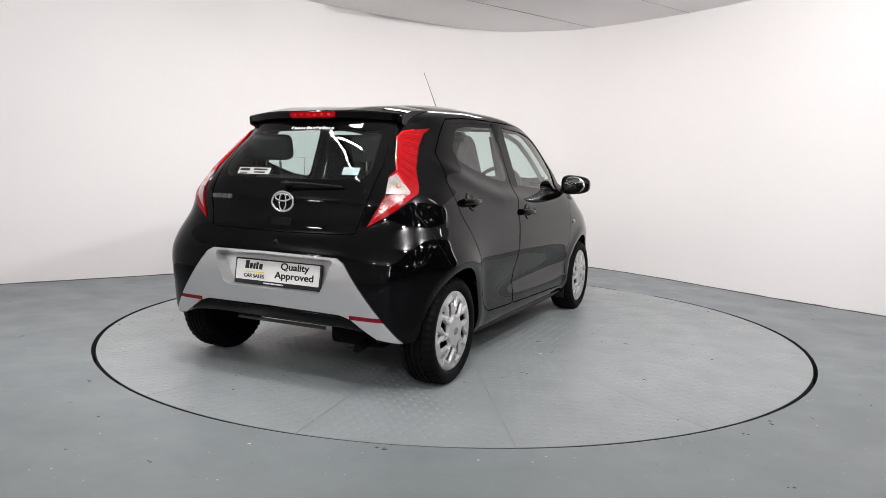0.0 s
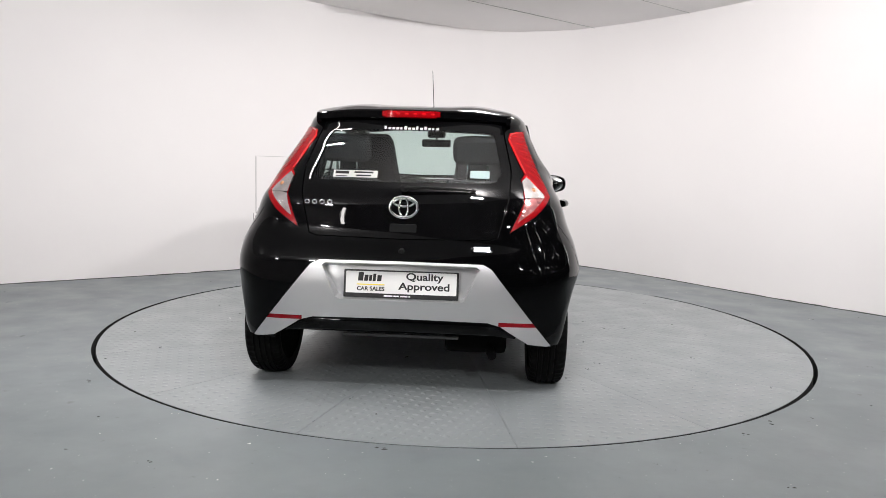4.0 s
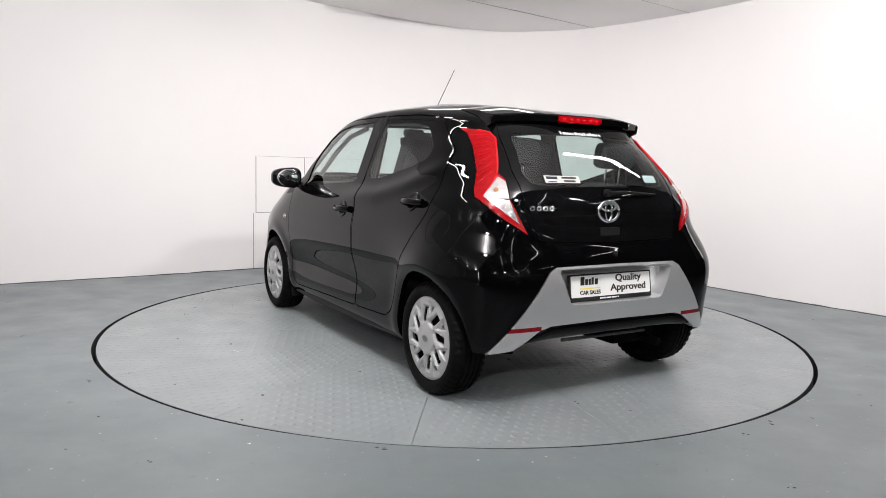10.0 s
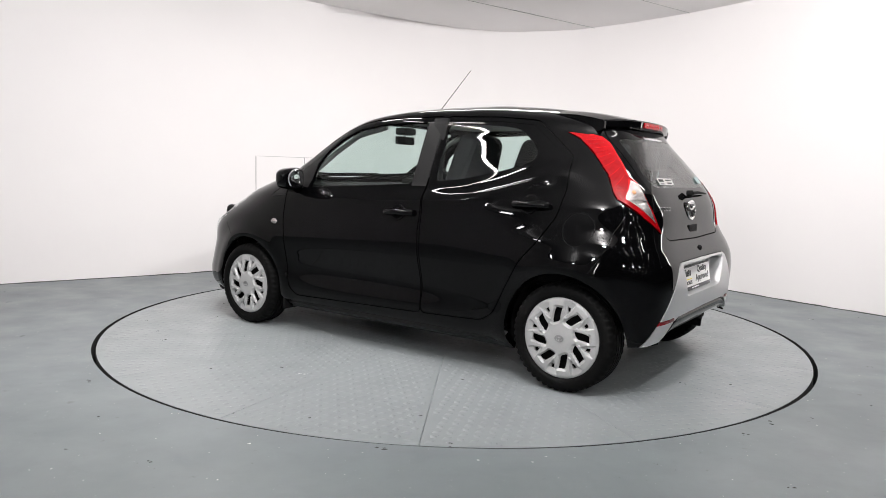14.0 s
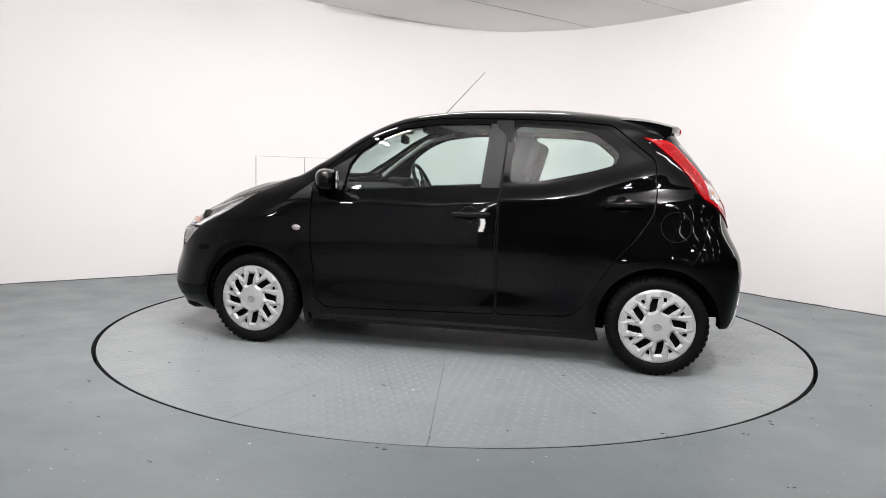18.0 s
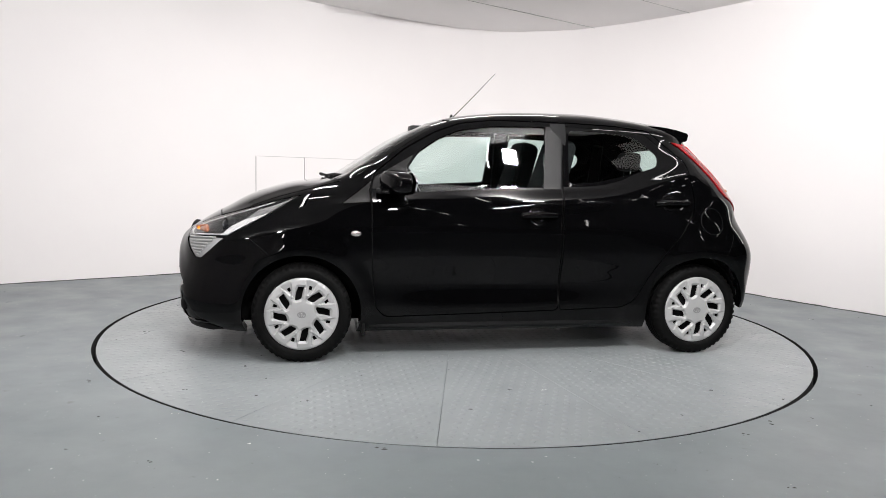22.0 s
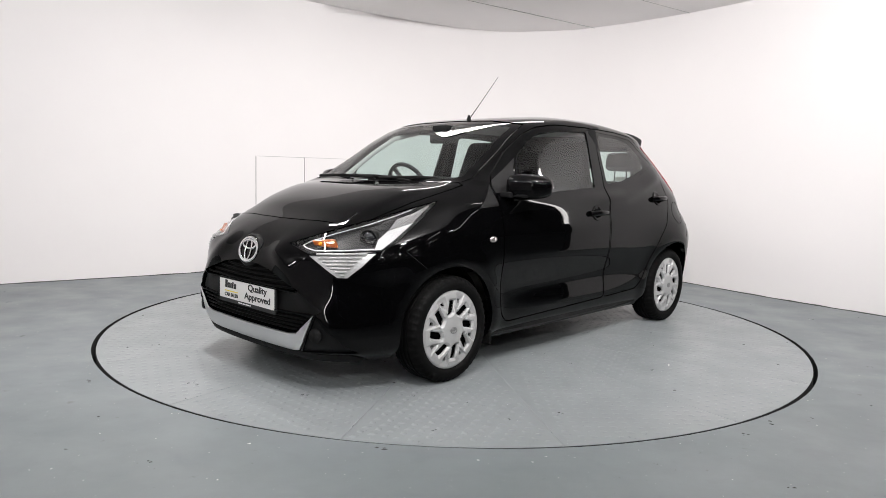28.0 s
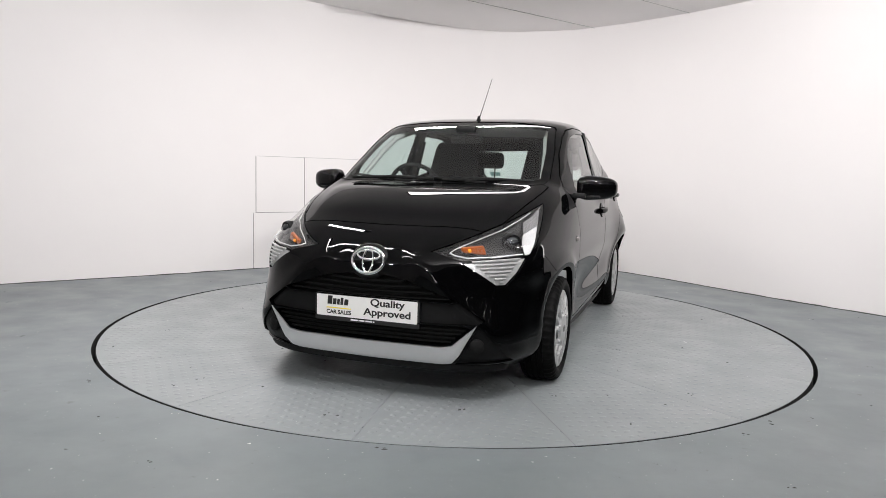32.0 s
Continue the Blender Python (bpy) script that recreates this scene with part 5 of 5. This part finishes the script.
# door handles, side repeaters, fuel flap
for s in (1, -1):
    for door, (hx, hz), ln in ((doors[0 if s > 0 else 1], (-0.150, 0.826), 0.20), (doors_r[0 if s > 0 else 1], (-0.975, 0.908), 0.20)):
        y = side_y(hx, hz)
        bm = bmesh.new()
        rows = []
        for t in np.linspace(0, 2 * math.pi, 37)[:-1]:
            row = []
            for r, o in ((.003, .0012), (.020, .0014), (.036, .0034), (.0455, .0066), (.0485, .0058), (.0515, .0004)):
                bx, bz = hx + 0.012 + r * math.cos(t), hz + 0.95 * r * math.sin(t)
                row.append(bm.verts.new((bx, side_y(bx, bz) + o, bz)))
            rows.append(row)
        for i in range(36):
            for k in range(5):
                bm.faces.new((rows[i][k], rows[i][k + 1], rows[(i + 1) % 36][k + 1], rows[(i + 1) % 36][k]))
        bmesh.ops.recalc_face_normals(bm, faces=bm.faces)
        bowl = shade(bm, 40)
        part("handle_bowl", moved(bowl, FLIP if s < 0 else Matrix()), FRIT, door)
        bar = tube([(hx + 0.095, y + 0.008, hz - 0.004), (hx + 0.06, y + 0.025, hz), (hx, y + 0.030, hz + 0.002), (hx - 0.06, y + 0.026, hz + 0.001), (hx - 0.10, y + 0.008, hz)], 0.0175, 12)
        part("door_handle", moved(bar, FLIP if s < 0 else Matrix()), PAINT, door, "glossy black bar handle")
    y = side_y(0.884, 0.711)
    rep = moved(lathe([(.001, .010), (.010, .008), (.0165, .003), (.018, -.003)], 20), Matrix.Translation((0.884, y + .001, 0.711)) @ Matrix.Diagonal((1.6, 1, 1.0, 1)))
    part("side_repeater", moved(rep, FLIP if s < 0 else Matrix()), LAMP_CLEAR, car, "small clear side repeater")

bm = bmesh.new()
rows = []
for t in np.linspace(0, 2 * math.pi, 49)[:-1]:
    row = []
    for r, o in ((.0752, .0010), (.0768, -.0004), (.0784, .0010)):
        x, z = -1.238 + r * math.cos(t), 0.803 + r * math.sin(t)
        row.append(bm.verts.new((x, side_y(x, z) + o, z)))
    rows.append(row)
for i in range(48):
    for k in range(2):
        bm.faces.new((rows[i][k], rows[i][k + 1], rows[(i + 1) % 48][k + 1], rows[(i + 1) % 48][k]))
part("fuel_flap_gap", shade(bm, 60), RUBBER, car, "round fuel flap outline")

# badges: plain oval rings in chrome
def oval_badge(name, m, scale, back):
    g = lambda a, b, r, dz: moved(ring_oval(a, b, r), Matrix.Translation((0, 0, dz)))
    bm = join(g(.056, .042, .0055, 0), g(.018, .039, .004, 0), g(.040, .015, .004, .018))
    ob = part(name, moved(bm, m @ Matrix.Diagonal((scale, scale, scale, 1))), CHROME, car, "chrome oval badge")
    if back:
        part("badge_base", moved(lathe([(.001, -.004), (.062, -.004), (.068, -.010), (.070, -.03)], 40), m @ Matrix.Diagonal((scale, 1, scale * 0.86, 1))), SATIN, ob)
    return ob


TO_FRONT = Matrix(((0, 1, 0, 0), (-1, 0, 0, 0), (0, 0, 1, 0), (0, 0, 0, 1)))
oval_badge("front_badge", Matrix.Translation((1.851, 0, 0.643)) @ Matrix.Rotation(radians(-15), 4, "Y") @ TO_FRONT, 1.42, True)
oval_badge("rear_badge", Matrix.Translation((-1.529, 0, 0.889)) @ Matrix.Rotation(radians(4), 4, "Y") @ Matrix.Rotation(math.pi, 4, "Z") @ TO_FRONT, 1.15, False)
for k in range(4):
    y = 0.455 - 0.036 * k
    x = rear_x(y, 0.90)
    a = math.atan2(rear_x(y - 0.02, 0.9) - rear_x(y + 0.02, 0.9), 0.04)
    part("model_badge", moved(ring_oval(.0105, .0088, .0022, 16), Matrix.Translation((x - 0.0015, y, 0.903)) @ Matrix.Rotation(a, 4, "Z") @ Matrix.Rotation(math.pi, 4, "Z") @ TO_FRONT), CHROME, gate_ob, "small chrome badge mark")

# number plates that carry the dealer's wording
def plate(name, m, label):
    """Built in the xz plane, facing -y."""
    ob = part(name, moved(prism(rounded(flat_pairs(-.266, -.067, .266, -.067, .266, .062, -.266, .062), .006), .010, "XZ"), m), INK, car, label)
    part("plate_face", moved(prism(rounded(flat_pairs(-.256, -.046, .256, -.046, .256, .056, -.256, .054), .005), .003, "XZ", (0, -.003, 0)), m), WHITE_PLATE, ob, "white printed plate")
    flat = m @ Matrix.Translation((0, -0.0036, 0)) @ Matrix.Rotation(radians(90), 4, "X")
    lettering("print_quality", "Quality", 0.046, INK, ob, flat @ Matrix.Translation((0.108, 0.034, 0)), width=0.172)
    lettering("print_approved", "Approved", 0.046, INK, ob, flat @ Matrix.Translation((0.108, -0.011, 0)), width=0.236)
    lettering("print_car_sales", "CAR SALES", 0.026, INK, ob, flat @ Matrix.Translation((-0.140, -0.026, 0)), width=0.128)
    for k, (w, hgt, dz) in enumerate(((.024, .040, .022), (.018, .028, .016), (.014, .028, .016), (.014, .034, .019), (.020, .028, .016))):
        x0 = (-.200, -.172, -.150, -.132, -.112)[k]
        part("print_mark", moved(prism(flat_pairs(x0, dz - hgt / 2 + .008, x0 + w, dz - hgt / 2 + .008, x0 + w + .003, dz + hgt / 2 + .008, x0 + .003, dz + hgt / 2 + .008), .0008, "XZ", (0, -.0042, 0)), m), INK, ob)
    part("print_underline", moved(box(.128, .0008, .0045, (-.140, -.0038, -.006)), m), YELLOW, ob, "yellow underline")
    for x0, w in ((-.078, .040), (-.033, .026), (-.002, .034), (.036, .008)):
        part("print_strip", moved(box(w, .0008, .0062, (x0 + w / 2, -.0006, -.0565)), m), WHITE_INK, ob)
    return ob


plate("rear_plate", Matrix.Translation((-1.572, 0, 0.537)) @ Matrix.Rotation(radians(-90), 4, "Z") @ Matrix.Rotation(radians(-8), 4, "X"), "white dealer plate in a black holder")
plate("front_plate", Matrix.Translation((1.864, 0, 0.416)) @ Matrix.Rotation(radians(90), 4, "Z"), "white dealer plate in a black holder")

# tailgate: wiper, opener, camera, stickers
part("rear_wiper", join(tube([(-1.500, 0.0, 0.975), (-1.528, 0.0, 0.977)], 0.018, 12), tube([(-1.526, 0.0, 0.977), (-1.526, -0.10, 0.982), (-1.505, -0.33, 0.972)], 0.010, 8, 0.5)), RUBBER, gate_ob, "black rear wiper arm")
part("gate_opener", prism(rounded(flat_pairs(-.062, .770, .062, .770, .062, .812, -.062, .812), .008), .012, "YZ", (-1.545, 0, 0)), GRAIN, gate_ob, "black tailgate opener pad")
part("rear_camera", moved(lathe([(.001, .006), (.010, .005), (.014, 0), (.016, -.01)], 16, "X"), Matrix.Translation((rear_x(0, 0.690) - 0.003, 0, 0.690)) @ Matrix.Rotation(math.pi, 4, "Z")), RUBBER, car, "small round camera")


def glass_sticker(name, y0, y1, z0, z1, mat, parent, off=0.003):
    bm = bmesh.new()
    def level(z):
        return BELT + (z - BELT) * (1.42 - BELT) / (float(ROOF(-1.32)) - BELT)
    rows = [[bm.verts.new((rear_x(y, level(z)) - off, y, z)) for z in (z0, z1)] for y in np.linspace(y0, y1, 6)]
    for p0, p1 in zip(rows, rows[1:]):
        bm.faces.new((p0[0], p1[0], p1[1], p0[1]))
    bmesh.ops.solidify(bm, geom=list(bm.faces), thickness=0.0006)
    return part(name, bm, mat, parent)


st = glass_sticker("window_sticker", 0.135, 0.345, 1.020, 1.053, WHITE_PLATE, gate_ob)
for a, b, c, d in ((0.27, 0.335, 1.036, 1.049), (0.155, 0.245, 1.040, 1.048), (0.165, 0.235, 1.026, 1.033), (0.28, 0.33, 1.024, 1.028)):
    glass_sticker("sticker_print", a, b, c, d, INK, st, 0.0045)
glass_sticker("window_sticker", -0.39, -0.30, 1.030, 1.065, PALE_INK, gate_ob)
for k in range(14):
    y = 0.130 - 0.0195 * k
    tall = 0.017 if k in (0, 5, 8, 10) else 0.011
    glass_sticker("window_lettering", y - (0.014 if k % 4 else 0.010), y, 1.256, 1.256 + tall, WHITE_INK, gate_ob, 0.003)

# windscreen wipers
for a, b, c in (((1.02, 0.30, 1.0), (0.985, 0.0, 1.022), (0.93, -0.27, 1.025)), ((1.0, -0.26, 1.005), (0.965, -0.42, 1.02), (0.86, -0.56, 1.03))):
    part("wiper", tube([a, b, c], 0.010, 8, 0.6), RUBBER, car, "black windscreen wiper")
for a, b in (((1.03, 0.05, 1.012), (0.905, 0.56, 1.018)), ((1.04, -0.50, 1.012), (1.03, 0.0, 1.015))):
    part("wiper_blade", tube([a, ((a[0] + b[0]) / 2 + 0.02, (a[1] + b[1]) / 2, (a[2] + b[2]) / 2 + 0.008), b], 0.009, 8), RUBBER, car, "black wiper blade")
part("screen_sticker", box(0.002, 0.05, 0.012, (0.395, 0.43, 1.343), 0, Matrix.Rotation(radians(-58), 3, "Y")), WHITE_PLATE, car)

# cabin
part("dashboard", join(box(0.42, 1.26, 0.16, (0.72, 0, 0.885), 0.06), box(0.30, 1.24, 0.30, (0.62, 0, 0.74), 0.05), box(0.16, 0.34, 0.06, (0.56, -0.36, 0.975), 0.025)), GRAIN, car, "dark plastic dashboard")
bm = moved(lathe([(.166, 0), (.170, .010), (.180, .014), (.190, .010), (.194, 0), (.190, -.010), (.180, -.014), (.170, -.010), (.166, 0)], 40, "X"), Matrix())
for t in (0, 120, 240):
    bm = join(bm, moved(box(.014, .17, .035, (0, .09, 0), .006), Matrix.Rotation(radians(t + 0), 4, "X")))
wheel_ob = part("steering_wheel", moved(join(bm, lathe([(.001, -.03), (.06, -.02), (.06, .01), (.001, .01)], 20, "X")), Matrix.Translation((0.40, -0.36, 0.935)) @ Matrix.Rotation(radians(25), 4, "Y")), SATIN, car, "black three-spoke steering wheel")
part("inside_mirror", join(box(.022, .21, .055, (0.455, 0, 1.262), .02, Matrix.Rotation(radians(4), 3, "Z")), tube([(0.46, 0, 1.28), (0.46, 0, 1.335)], .008, 8)), DARK, car, "black inside mirror")
part("camera_housing", box(.09, .13, .05, (0.45, 0, 1.325), .018), SATIN, car)


def seat(x, y, w, back_h, lean, name="seat"):
    turn = Matrix.Rotation(radians(-lean), 3, "Y")
    ob = part("seat", box(0.50, w, 0.16, (x, y, 0.56), 0.05, None, 3), CLOTH, car, "dark cloth seat")
    bm = box(0.13, w, back_h, (0, 0, back_h / 2), 0.05, None, 3)
    for v in bm.verts:
        k = max(0, v.co.z / back_h - 0.62) / 0.38
        v.co.y *= 1 - 0.48 * k ** 1.2
    part("backrest", moved(bm, Matrix.Translation((x - 0.24, y, 0.58)) @ turn.to_4x4()), CLOTH, ob)
    return ob


for y in (0.36, -0.36):
    seat(0.02, y, 0.50, 0.72, 16)
for y in (0.33, -0.33):
    ob = seat(-0.80, y, 0.56, 0.45, 18)
    part("headrest", box(0.10, 0.25, 0.14, (-1.21, y, 1.165), 0.048, Matrix.Rotation(radians(-10), 3, "Y"), 3), CLOTH, ob, "dark headrest")
    for dy in (-0.05, 0.05):
        part("headrest_post", tube([(-1.195, y + dy, 1.0), (-1.205, y + dy, 1.11)], 0.006, 8), CHROME, ob)
part("parcel_shelf", box(0.30, 1.0, 0.02, (-1.28, 0, 0.965), 0.006), CLOTH, car, "dark parcel shelf")
part("headliner", box(1.10, 0.94, 0.02, (-0.34, 0, 1.360), 0.008), PALE_TRIM, car, "grey headliner")
for s in (1, -1):
    part("door_card", join(box(1.05, 0.03, 0.42, (0.27, s * 0.645, 0.70), 0.012), box(0.80, 0.03, 0.42, (-0.72, s * 0.635, 0.72), 0.012)), GRAIN, car, "dark inner door card")
    part("pillar_inside", box(0.10, 0.03, 0.44, (-0.30, s * 0.655, 1.14), 0.012, Matrix.Rotation(radians(s * 14), 3, "X")), GRAIN, car)
    part("rear_pillar_inside", tube([(-1.02, s * 0.565, 0.95), (-1.04, s * 0.545, 1.12), (-1.04, s * 0.50, 1.28)], 0.04, 8), DARK, car)
    part("front_pillar_trim", tube([(0.78, s * 0.565, 1.015), (0.58, s * 0.535, 1.165), (0.42, s * 0.500, 1.270), (0.22, s * 0.470, 1.320)], 0.016, 8), PALE_TRIM, car, "pale grey inner pillar trim")
    part("seat_belt", box(0.05, 0.004, 0.36, (-0.27, s * 0.615, 1.1), 0.0, Matrix.Rotation(radians(s * 13), 3, "X")), RUBBER, car)


# ---- movement ----
TURN = (64.976, 178.969, 17.314, -19.507, 12.026, -2.72)
AXLE = (-0.1274, 0.1714)


def heading(t):
    s = t / 32.0
    return sum(c * s ** k for k, c in enumerate(TURN))


def motions():
    times = [2.0 * k for k in range(17)]
    walk(turntable, [(t, pose(0, 0, 0, 0, 0, heading(t))) for t in times])
    rows = []
    for t in times:
        m = pose(0, 0, 0, 0, 0, heading(t)) @ Matrix.Translation((AXLE[0], AXLE[1], 0.0025))
        rows.append((t, m))
    walk(car, rows)


motions()
